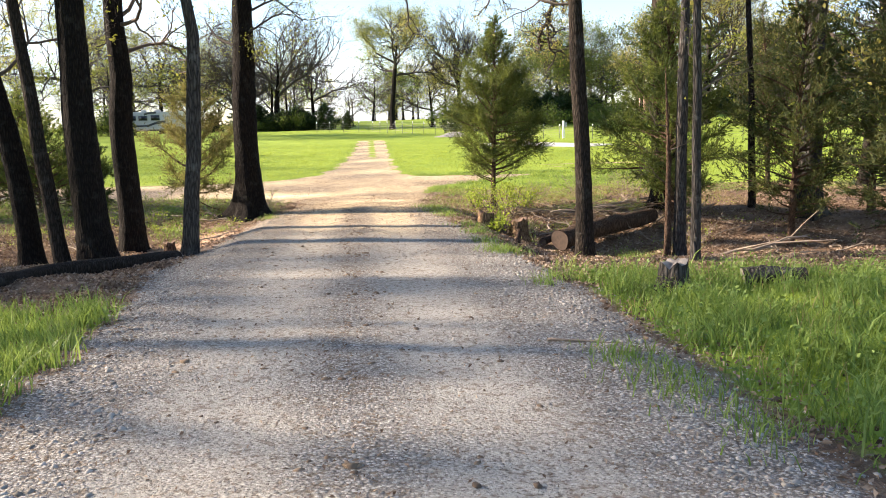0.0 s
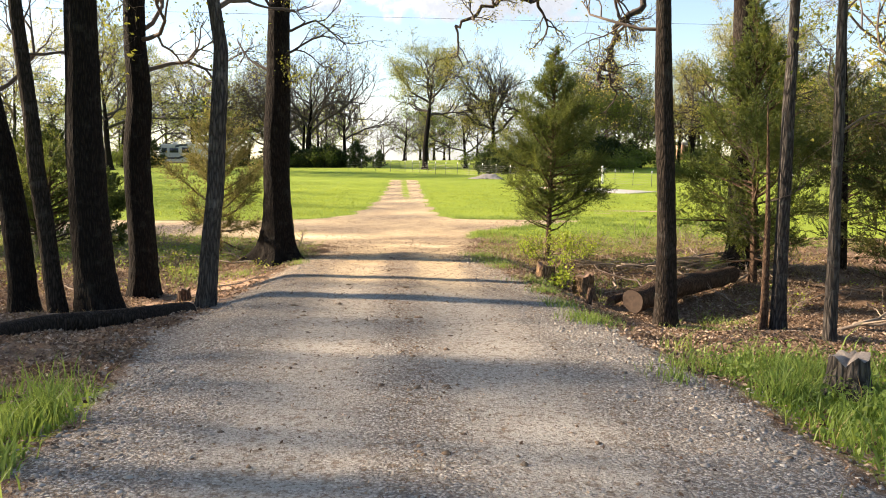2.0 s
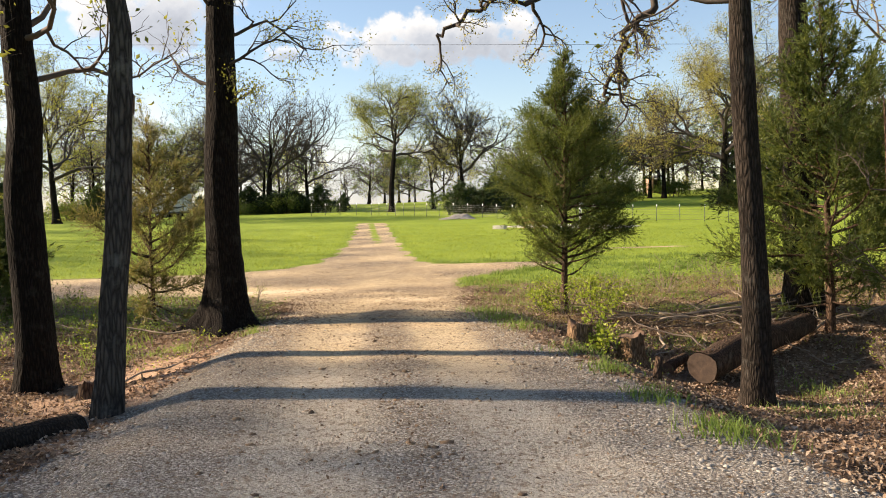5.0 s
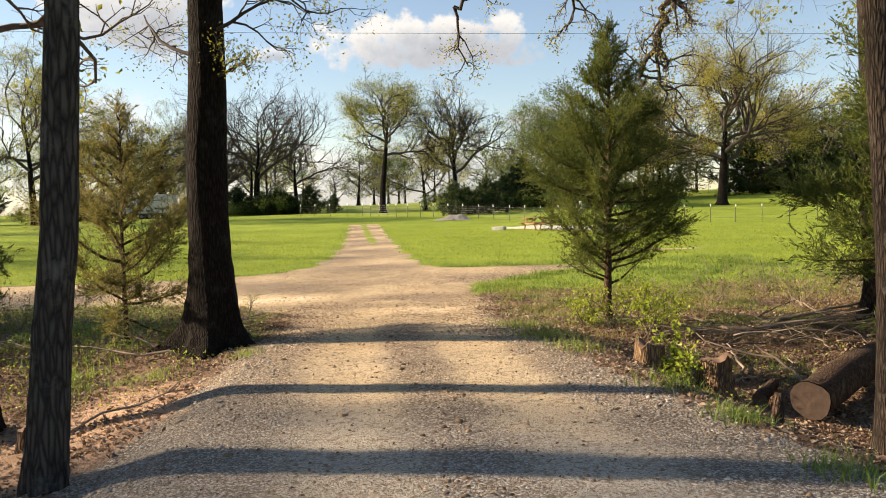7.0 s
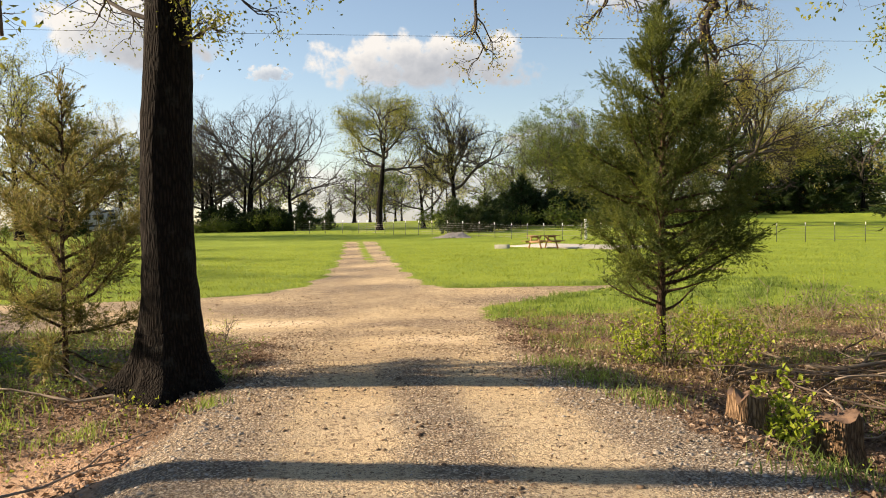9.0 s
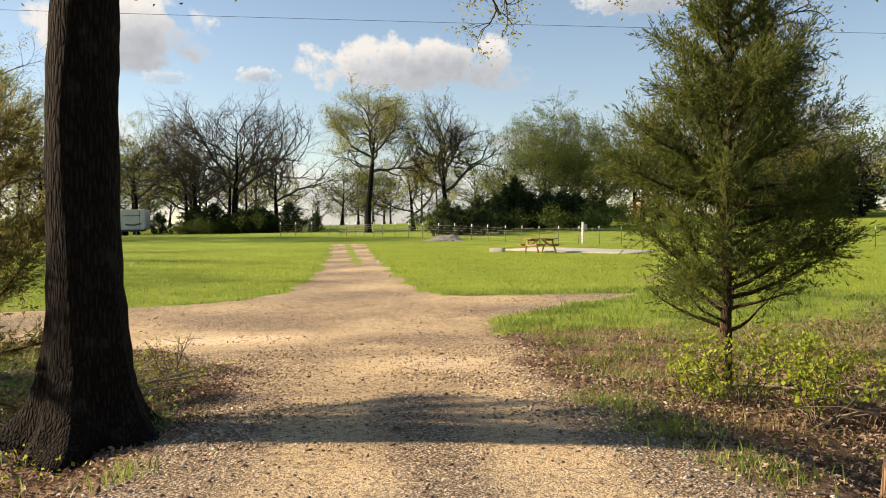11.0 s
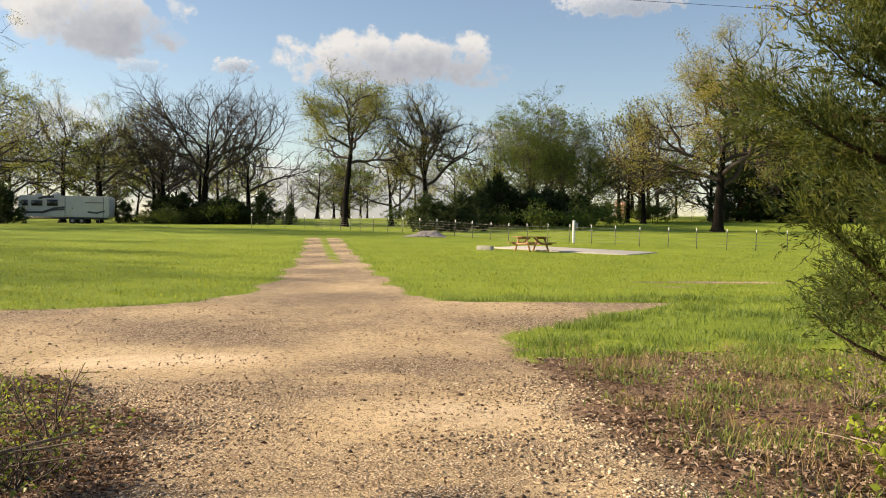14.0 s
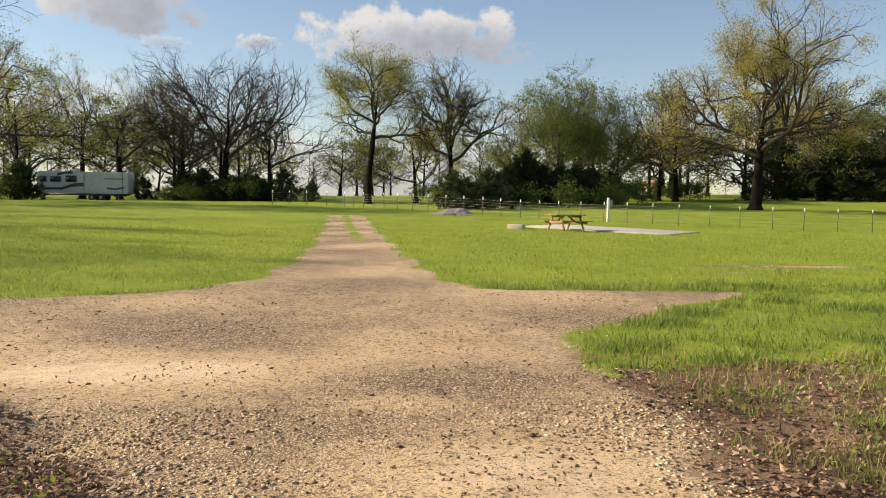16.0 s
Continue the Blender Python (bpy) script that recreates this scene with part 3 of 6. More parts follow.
def cedar(name, label, seed, tall, wide, sprays, size, at, foliage="cedar", bare=0.18, lean=(0, 0), group="", wispy=0.0, r0=None):
    """A red cedar: a straight stem, rising branches and many feathery sprays."""
    rng = np.random.default_rng(seed)
    ob = thing(name, at, label, "tree", group)
    n = 8
    pts = wander(rng, (0, 0, -0.15), (lean[0], lean[1], 1), tall + 0.1, n, 0.02, 0.02)
    r0 = r0 or tall * 0.013
    part("trunk", trunk_mesh(rng, pts, np.linspace(r0, r0 * 0.12, n + 1), 9, 0.25, 0.05), MAT["bark_cedar"], ob, smooth=True)
    wood, cents, ways = Pile(), [], []
    count = int((30 + tall * 13) * (1 - wispy))
    for k in range(count):
        f = bare * 0.75 + (0.99 - bare * 0.75) * (k + rng.random()) / count
        p, d = at_fraction(pts, f)
        rel = max(0.0, (f - bare) / (1 - bare))
        shape = float(np.interp(rel, [0, 0.12, 0.3, 0.5, 0.7, 0.85, 1], [0.72, 1.0, 1.0, 0.77, 0.44, 0.20, 0.05])) * (0.90 + 0.10 * math.sin(rel * 17 + seed))
        L = wide * shape * rng.uniform(0.6, 1.1)
        a = k * 2.4 + rng.uniform(-0.6, 0.6)
        rise = 0.12 + 0.85 * rel + rng.uniform(-0.25, 0.3)
        br = wander(rng, p, (math.cos(a), math.sin(a), rise), L, 5, 0.13, 0.05)
        wood.tube(br, np.linspace(0.016 + 0.010 * L, 0.004, 6), 4)
        m = max(5, int(sprays * L / (wide * count * 0.36) * (1.05 - 0.4 * rel)))
        if rel <= 0.0:
            m //= 4
        out = (br[-1] - br[0])[None] / (L + 1e-6)
        # feathery plumes on side shoots
        knots = max(3, m // 20)
        kn = rng.integers(0, knots, m)
        kf = rng.random(knots) ** 0.5 * 5
        ki = np.minimum(kf.astype(int), 4)
        kc = br[ki] + (br[ki + 1] - br[ki]) * (kf - ki)[:, None]
        ax = out * 0.8 + rng.normal(0, 0.62, (knots, 3)) + np.array([0, 0, 0.32])
        ax /= np.linalg.norm(ax, axis=1)[:, None]
        ln = (0.16 + 0.17 * L + size * 0.5) * rng.uniform(0.55, 1.35, knots)
        u = rng.random(m) ** 0.8
        thick = size * 0.42 * (1.25 - u)
        cents.append(kc[kn] + ax[kn] * (ln[kn] * u)[:, None] + rng.normal(0, 1, (m, 3)) * thick[:, None])
        ways.append(ax[kn] + rng.normal(0, 0.4, (m, 3)))
    tagged(part("branchwork", wood, MAT["bark_cedar"], ob), kind="stuff")
    C, W = np.vstack(cents), np.vstack(ways)
    W /= np.linalg.norm(W, axis=1)[:, None]
    S = np.cross(W, rng.normal(0, 1, W.shape))
    S /= np.linalg.norm(S, axis=1)[:, None] + 1e-9
    L = size * rng.uniform(0.6, 1.4, len(C))[:, None]
    V = np.stack([C - W * L * 0.5, C + S * L * 0.10, C + W * L * 0.75, C - S * L * 0.10], 1).reshape(-1, 3)
    q = np.arange(len(C))[:, None] * 4
    p = Pile()
    p.add(V, np.vstack([q + np.array([[0, 1, 2]]), q + np.array([[0, 2, 3]])]))
    part("foliage", p, MAT[foliage], ob)
    return ob


# trees beside the drive
def roadside(name, label, seed, at, r0, path, tall, bark_kind, flare, limbs=(), leaf="leaf_new", leaves=0, size=0.07, crown=True, sides=20, twigs="twig", limb=0.18, boughs=()):
    """A near tree: its stem follows a given lean; limbs as (height, direction, length); boughs as long crooked limbs with drooping branches."""
    rng = np.random.default_rng(seed)
    ob = thing(name, (at[0], at[1], gz(*at)), label, "tree", "trees beside the drive")
    pts = np.array([(0, 0, -0.3)] + [(x, y, z) for x, y, z in path])
    zs = pts[:, 2]
    fine = np.linspace(zs[0], zs[-1], 14)
    P = np.stack([np.interp(fine, zs, pts[:, 0]), np.interp(fine, zs, pts[:, 1]), fine], -1) + np.vstack([[0, 0, 0], rng.normal(0, r0 * 0.06, (13, 3))])
    R = r0 * np.interp(fine, [0, 0.35 * tall, tall], [1, 0.8, 0.15])
    part("trunk", trunk_mesh(rng, P, R, sides, flare, 0.035), MAT[bark_kind], ob, smooth=True)
    wood, tips = Pile(), []
    for hgt, way, L in limbs:
        p = np.array([np.interp(hgt, fine, P[:, k]) for k in range(3)])
        limb_system(rng, p, way, L, r0 * limb, 3, (5, 4, 3), 0.03, 0.30, wood, tips)
    for line, r1, drops in boughs:
        line = np.array(line, float)
        u = np.linspace(0, len(line) - 1, 5 * len(line))
        B = np.stack([np.interp(u, np.arange(len(line)), line[:, k]) for k in range(3)], -1)
        B[1:] += rng.normal(0, 0.07, (len(B) - 1, 3))
        wood.tube(B, np.linspace(r1, r1 * 0.3, len(B)), 8)
        for f, way, L in drops:
            p, d = at_fraction(B, f)
            limb_system(rng, p, way, L, r1 * (0.62 - 0.34 * f), 3, (5, 4, 3), -0.02, 0.42, wood, tips)
    if crown:
        for k in range(9):
            f = 0.52 + 0.46 * k / 9
            p, d = at_fraction(P, f)
            a = k * 2.4 + rng.random()
            limb_system(rng, p, (math.cos(a), math.sin(a), 0.7), tall * 0.26 * (1.3 - 0.6 * f), r0 * 0.3, 3, (4, 4, 3), 0.05, 0.22, wood, tips)
    if tips:
        part("branchwork", wood, MAT[twigs], ob)
    if leaves and tips:
        ends = np.vstack([t[1:] for t in tips])
        c = ends[rng.integers(0, len(ends), leaves)] + rng.normal(0, 0.12, (leaves, 3))
        V, T = leaf_quads(rng, c, size)
        p = Pile()
        p.add(V, T)
        part("foliage", p, MAT[leaf], ob)
    return ob


roadside("oak_tree", "large dark oak trunk with flared roots beside gravel", 1, (-3.15, 22.6), 0.33, [(0.0, 0, 3), (0.08, 0, 6), (.1, .2, 14)], 14, "bark_backlit", 1.2,
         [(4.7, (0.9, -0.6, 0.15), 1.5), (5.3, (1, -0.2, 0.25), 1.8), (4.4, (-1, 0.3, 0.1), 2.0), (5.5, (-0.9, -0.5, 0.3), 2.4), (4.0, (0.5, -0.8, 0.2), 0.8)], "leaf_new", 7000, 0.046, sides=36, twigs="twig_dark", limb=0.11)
roadside("leaning_tree", "slim grey leaning trunk with a broken stub", 2, (-3.38, 15.85), 0.15, [(0.12, 0, 0.8), (0.23, 0, 2.0), (0.27, 0, 3.0), (0.36, 0, 3.8), (0.25, 0, 4.4), (0.16, 0, 5.2), (0.1, 0, 9)], 9, "bark_grey", 0.15, crown=True)
roadside("oak_tree", "tall dark oak trunk at the ditch", 3, (-5.27, 19.2), 0.27, [(-0.05, 0, 3), (-.06, 0, 6), (-.2, 0, 13)], 13, "bark_backlit", 0.3,
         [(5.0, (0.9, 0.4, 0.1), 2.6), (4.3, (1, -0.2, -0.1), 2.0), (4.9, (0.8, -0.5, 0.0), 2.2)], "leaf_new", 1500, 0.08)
roadside("oak_tree", "thick dark oak trunk leaning above the ditch", 4, (-5.12, 16.35), 0.31, [(-0.16, 0, 2), (-0.2, 0, 5), (-.3, 0, 14)], 14, "bark_backlit", 0.55, (), "leaf_new", 1200, 0.09)
roadside("slim_tree", "slim leaning dark trunk in the wood", 5, (-5.8, 16.5), 0.145, [(-0.28, 0, 2), (-0.55, 0, 5), (-.9, 0, 11)], 11, "bark_mid", 0.2, [(4.2, (0.6, 0.8, 0.3), 2.4)], "leaf_new", 900, 0.09)
roadside("slim_tree", "crooked dark trunk leaning in the wood", 6, (-6.6, 17.0), 0.22, [(-.1, 0, 1.5), (-.32, 0, 3), (-.6, 0, 4.2), (-1.2, 0, 7), (-2, 0, 12)], 12, "bark_backlit", 0.3,
         [(2.6, (-0.8, 0.2, 0.7), 2.4), (3.6, (0.7, 0.7, 0.5), 2.2)], "leaf_new", 1100, 0.09)
roadside("oak_tree", "straight furrowed oak trunk on the ditch bank", 7, (4.52, 17.55), 0.185, [(-0.04, 0, 2), (-.12, 0, 3.2), (-.24, 0, 5.3), (-.5, 0, 13)], 13, "bark_mid", 0.3,
         [(5.3, (-0.9, 0.3, 0.2), 2.4)], "leaf_new", 1000, 0.09)
roadside("slim_tree", "slim pale grey trunk at the grass edge", 8, (5.05, 12.75), 0.078, [(-0.03, 0, 2), (-0.07, 0, 4), (0, 0, 9)], 9, "bark_grey", 0.15, [(2.6, (0.9, 0.2, 0.7), 1.5), (3.1, (-0.8, 0.3, 0.9), 1.0)], "leaf_new", 300, 0.08)
roadside("slim_tree", "slim grey trunk beside a cedar", 9, (6.48, 17.25), 0.13, [(-0.02, 0, 2), (0.0, 0, 4), (.1, 0, 11)], 11, "bark_grey", 0.2, (), "leaf_new", 500, 0.08)
roadside("slim_tree", "thin reddish trunk beside a fallen log", 10, (6.22, 17.3), 0.07, [(0.0, 0, 2), (-.1, 0, 4)], 4, "bark_cedar", 0.2, [(1.6, (-0.5, 0.2, 0.5), 0.9), (2.3, (0.4, -0.6, 0.3), 0.8), (2.8, (-0.6, -0.3, 0.4), 0.8)], crown=False)
roadside("oak_tree", "broad sunlit oak trunk with root flare", 12, (11.6, 21.6), 0.30, [(0, 0, 3), (.1, 0, 6), (.3, 0, 14)], 14, "bark_grey", 0.7, (), "leaf_new", 1500, 0.1)
roadside("slim_tree", "slim straight trunk in the wood", 13, (10.6, 22.8), 0.10, [(-0.1, 0, 3), (-.3, 0, 6), (-.5, 0, 12)], 12, "bark_mid", 0.2, (), "leaf_new", 600, 0.09)
OAK = (8.3, 23.4)
zo = gz(*OAK)
roadside("oak_tree", "old oak with a crooked limb over the brush", 14, OAK, 0.36, [(0, 0, 3), (-.15, 0, 6), (-.4, 0, 9), (-.5, 0, 15)], 15, "bark_mid", 0.5, (), "leaf_gold", 5600, 0.062, twigs="twig_dark", boughs=[
    ([(-0.2, 0, 7.2 - zo), (-0.1, 2.0, 7.6 - zo), (-1.1, 4.4, 7.0 - zo), (-2.1, 4.6, 5.8 - zo), (-2.45, 4.7, 4.9 - zo), (-2.5, 5.2, 4.2 - zo)], 0.15,
     [(0.5, (-0.6, 0.3, -0.2), 1.6), (0.72, (0.9, 0.3, -0.4), 1.9), (0.8, (0.7, 0.6, -0.8), 1.6), (0.9, (-0.7, 0.5, -0.5), 1.2), (1.0, (-0.1, 0.7, -0.6), 1.3)]),
    ([(-0.25, 0, 7.9 - zo), (-0.9, 2.4, 8.0 - zo), (-2.4, 4.2, 7.2 - zo), (-4.3, 4.0, 6.6 - zo), (-6.1, 3.9, 6.2 - zo), (-7.0, 3.8, 5.5 - zo)], 0.13,
     [(0.4, (-0.3, 0.3, -0.9), 1.8), (0.52, (-0.35, -0.2, -0.9), 2.0), (0.64, (0.2, 0.4, -0.9), 1.7), (0.76, (-0.4, 0.2, -0.8), 1.6), (0.9, (0.1, -0.3, -0.9), 1.5), (1.0, (0.2, 0.3, -0.9), 1.3)])])

# cedars near the drive
cedar("red_cedar", "feathery green red cedar at the brush edge", 21, 5.45, 1.74, 128000, 0.047, (3.53, 24.2, gz(3.53, 24.2)), "cedar", 0.20, (0.0, 0), r0=0.075)
cedar("red_cedar", "thin rust-tinged young cedar behind the oak", 22, 4.0, 1.5, 40000, 0.054, (-4.72, 23.76, gz(-4.72, 23.76)), "cedar_rust", 0.16, (0.02, 0), wispy=0.45, r0=0.045)
cedar("red_cedar", "broad dense red cedar before the wood", 23, 6.4, 2.2, 60000, 0.08, (7.75, 21.4, gz(7.75, 21.4)), "cedar", 0.12)
for k, (x, y, hgt, w) in enumerate([(9.9, 19.2, 6.5, 1.5), (13.6, 22.0, 7.5, 1.9), (10.6, 15.8, 6.0, 1.35), (14.5, 30.0, 6.5, 1.8), (12.6, 18.4, 7.5, 1.7)]):
    cedar("red_cedar", "red cedar among bare trunks in the wood", 24 + k, hgt, w * 1.15, 21000, 0.095, (x, y, gz(x, y)), "cedar_dark" if k == 1 else "cedar_shade", 0.15)
for k, (x, y, hgt, w) in enumerate([(-9.6, 25.6, 2.8, 1.6), (-11.8, 28.2, 3.4, 1.6), (-14.0, 26.5, 3.6, 1.8), (-16.5, 33.0, 4.2, 1.8), (-8.6, 26.9, 2.3, 0.9), (-10.6, 27.2, 3.6, 1.3), (-12.6, 24.6, 3.4, 1.3)]):
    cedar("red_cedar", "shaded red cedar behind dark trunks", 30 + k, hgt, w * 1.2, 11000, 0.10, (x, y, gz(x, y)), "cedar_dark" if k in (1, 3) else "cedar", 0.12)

# the wood to the left, which shades the drive
base_trees = []
SPOTS = [(-14.0, 11.0), (-19.0, 16.0), (-37.0, 52.0), (-21.0, 2.0)]
for k in range(4):
    base_trees.append(broadleaf("woodland_tree", "woodland oak with thin young leaves", 40 + k, 13 + k, 0.22, 0.35, 9, 1.0, "leaf_new" if k % 2 else "leaf_gold", 5200, 0.15, (0, 0), "bark_mid", 3, (5, 4, 3), at=(*SPOTS[k], gz(*SPOTS[k])), group="woodland trees"))
rngw = np.random.default_rng(5)
WOODS = [(-27, 20.0, .8), (-24, 16.5, .7), (-20, 18.5, .8), (-25, 20.8, .85), (-15, -1, .9), (-12, -6, .9), (-27, 5, 1), (-40, 24, 1), (-44, 40, 1),
         (-42, 58, 1), (-40, 68, 1.1), (-46, 80, 1.1), (-52, 62, 1), (-42, 98, 1.2), (-50, 110, 1.2), (-24, 10, .9), (-60, 90, 1.2), (-38, 122, 1.1), (-56, 128, 1.2),
         (17, 28, .9), (19, 21, 1), (16, 15, .95), (13, 9, .9), (22, 34, 1), (25, 26, 1), (21, 12, 1), (27, 18, 1), (31, 30, 1.05)]
for x, y, s in WOODS:
    src = base_trees[rngw.integers(0, 4)]
    copy_thing(src, pose(x, y, gz(x, y) - 0.05, 0, 0, rngw.uniform(0, 360)) @ Matrix.Diagonal((s, s, s * rngw.uniform(0.92, 1.1), 1)))

# ---- far trees round the meadow ----
FAR = "trees round the meadow"


def far(name, label, seed, x, y, tall, **kw):
    return broadleaf(name, label, seed, tall, kw.pop("r0", tall * 0.021), kw.pop("fork", 0.28), kw.pop("limbs", 9), kw.pop("spread", 1.0), bark_kind=kw.pop("bark_kind", "bark_backlit"), twigs="twig_dark", at=(x, y, gz(x, y)), group=FAR, **kw)


far("bare_oak", "wide leafless oak against the sky", 61, -11.9, 116.3, 17.5, levels=4, kids=(7, 5, 4, 4), spread=1.25, fork=0.5, limbs=10, bark_kind="bark_backlit", r0=0.46, leader=0.52, length=9.0, thick=0.46, rise=0.75, lift=0.08)
far("bare_oak", "leafless oak with dark low limbs", 78, -16.6, 118.0, 15.5, levels=4, kids=(6, 5, 4, 3), spread=1.3, fork=0.5, limbs=9, bark_kind="bark_backlit", r0=0.36, leader=0.48, length=7.4, thick=0.45, rise=0.7, lift=0.07)
bare2 = far("bare_oak", "smaller leafless oak with spreading limbs", 62, -7.3, 119.3, 13.5, levels=4, kids=(6, 4, 4, 3), spread=1.2, fork=0.5, limbs=8, bark_kind="bark_backlit", leader=0.55, length=6.0, thick=0.55, rise=0.7, lift=0.08)
far("tall_oak", "tall oak with yellow-green spring leaves", 63, 3.0, 105.3, 16.0, leaf="leaf_new", leaves=30000, size=0.125, spread=1.0, fork=0.62, limbs=10, r0=0.34, cluster=0.34, leader=0.68, length=6.2, crown_low=0.1, thick=0.52, rise=0.55, lift=0.06)
far("dark_oak", "rugged oak with dark limbs and few leaves", 64, 11.6, 107.3, 15.5, leaf="leaf_gold", leaves=9000, size=0.10, levels=4, kids=(7, 5, 4, 4), spread=1.3, fork=0.5, limbs=11, bark_kind="bark_backlit", leader=0.58, length=6.4, crown_low=0.1, thick=0.6, rise=0.6, lift=0.06)
far("young_oak", "slender oak with sparse golden leaves", 65, 8.6, 113.3, 12.5, leaf="leaf_gold", leaves=9000, size=0.13, spread=0.9, leader=0.55, crown_low=0.2)
elm = far("green_elm", "dense green spring elm on the meadow edge", 66, 24.3, 113.3, 13.0, leaf="leaf_green", leaves=30000, size=0.15, spread=0.85, fork=0.15, limbs=12, crown_low=0.1, cluster=0.5, leader=0.6)
far("green_elm", "tall green elm with upright limbs", 67, 30.3, 119.3, 15.2, leaf="leaf_green", leaves=30000, size=0.15, spread=0.85, fork=0.15, limbs=12, cluster=0.5, leader=0.6)
far("green_elm", "grey-green elm with bare upper twigs", 68, 26.8, 121.3, 16.0, leaf="leaf_green", leaves=6417, size=0.19, spread=0.7, fork=0.2, limbs=11)
gold = far("golden_oak", "wide oak with golden young leaves behind the fence", 169, 38.8, 96.3, 20.0, leaf="leaf_gold", leaves=46000, size=0.13, spread=1.4, fork=0.42, limbs=13, kids=(6, 5, 4), r0=0.55, cluster=0.35, leader=0.55, length=9.6, crown_low=0.05, thick=0.5, rise=0.6, lift=0.06)
left1 = far("meadow_oak", "oak with pale sparse leaves behind the caravan", 70, -24.2, 121.5, 16.5, leaf="leaf_new", leaves=12000, size=0.11, spread=1.2, leader=0.58, fork=0.45, crown_low=0.1, rise=0.6, lift=0.06)
far("meadow_oak", "twiggy oak with pale buds", 71, -28.8, 123.5, 16.5, leaf="leaf_gold", leaves=10000, size=0.11, spread=1.2, leader=0.58, fork=0.45, crown_low=0.1, rise=0.6, lift=0.06)
far("spreading_oak", "large leafy oak at the meadow's edge", 72, -31.5, 97.0, 18.5, leaf="leaf_new", leaves=26000, size=0.13, spread=1.2, fork=0.4, limbs=12, leader=0.6, rise=0.6, lift=0.06)
sap = far("bare_sapling", "small leafless tree with crooked limbs", 73, -2.5, 121.3, 6.6, kids=(4, 4, 3), spread=1.0, limbs=6)
LIGHT = dict(levels=2, kids=(6, 5), sides=8)
elm_b = far("woodland_tree", "green tree in the wood beyond the meadow", 74, -38.0, 134.0, 14.0, leaf="leaf_green", leaves=1700, size=0.36, spread=0.8, fork=0.15, limbs=9, cluster=0.5, **LIGHT)
oak_b = far("woodland_tree", "pale budding oak in the wood beyond the meadow", 75, 42.0, 131.0, 15.5, leaf="leaf_new", leaves=1100, size=0.26, spread=1.0, limbs=9, cluster=0.4, **LIGHT)
bare_b = far("woodland_tree", "leafless tree in the wood beyond the meadow", 76, -19.0, 129.0, 14.0, spread=1.0, limbs=10, **LIGHT)
gold_b = far("woodland_tree", "golden budding oak beyond the fence", 77, 55.0, 122.0, 17.0, leaf="leaf_gold", leaves=1700, size=0.32, spread=1.2, fork=0.2, limbs=10, cluster=0.5, **LIGHT)
RING = [(-34, 118, 1.0, oak_b), (-17.5, 124, .85, bare_b), (-20, 132, 1.0, oak_b), (-14, 128, 1.0, bare_b), (35, 125, 1, bare_b), (44, 128, .85, oak_b),
        (60, 119, 1.0, gold_b), (64, 112, 1.0, elm_b), (52, 124, 1.05, elm_b), (56, 132, 1.0, gold_b), (70, 122, 1.1, elm_b), (75, 108, 1.1, gold_b), (48, 135, 1, oak_b), (40, 138, .95, bare_b), (67, 100, 1.0, elm_b),
        (1.5, 172, .55, elm_b), (-3, 178, .5, oak_b), (6, 176, .6, oak_b), (10, 170, .65, elm_b), (13.5, 150, .7, oak_b), (-9, 168, .7, oak_b), (-15, 170, .8, elm_b), (18, 165, .8, oak_b), (24, 160, .9, elm_b),
        (30, 165, .9, oak_b), (-24, 160, .9, oak_b), (-32, 165, 1, elm_b), (-42, 160, 1, oak_b), (-52, 165, 1, elm_b), (38, 170, 1, elm_b), (60, 160, 1, oak_b), (75, 150, 1.1, elm_b), (85, 130, 1.1, oak_b), (90, 110, 1.1, gold_b)]
rr = np.random.default_rng(31)
for k in range(64):
    x = rr.uniform(-75, 120)
    y = rr.uniform(126, 175) if abs(x - 2) > 14 else rr.uniform(160, 200)
    if x > 36:
        y = rr.uniform(112, 150) + max(0, 60 - x) * 0.3
    if 12 < x < 21:
        continue
    RING.append((x, y, rr.uniform(0.75, 1.05), (elm_b, oak_b, bare_b, gold_b, oak_b, elm_b)[k % 6]))
for k, (x, y, s, src) in enumerate(RING):
    copy_thing(src, pose(x, y, gz(x, y), 0, 0, k * 67) @ Matrix.Diagonal((s, s, s, 1)))

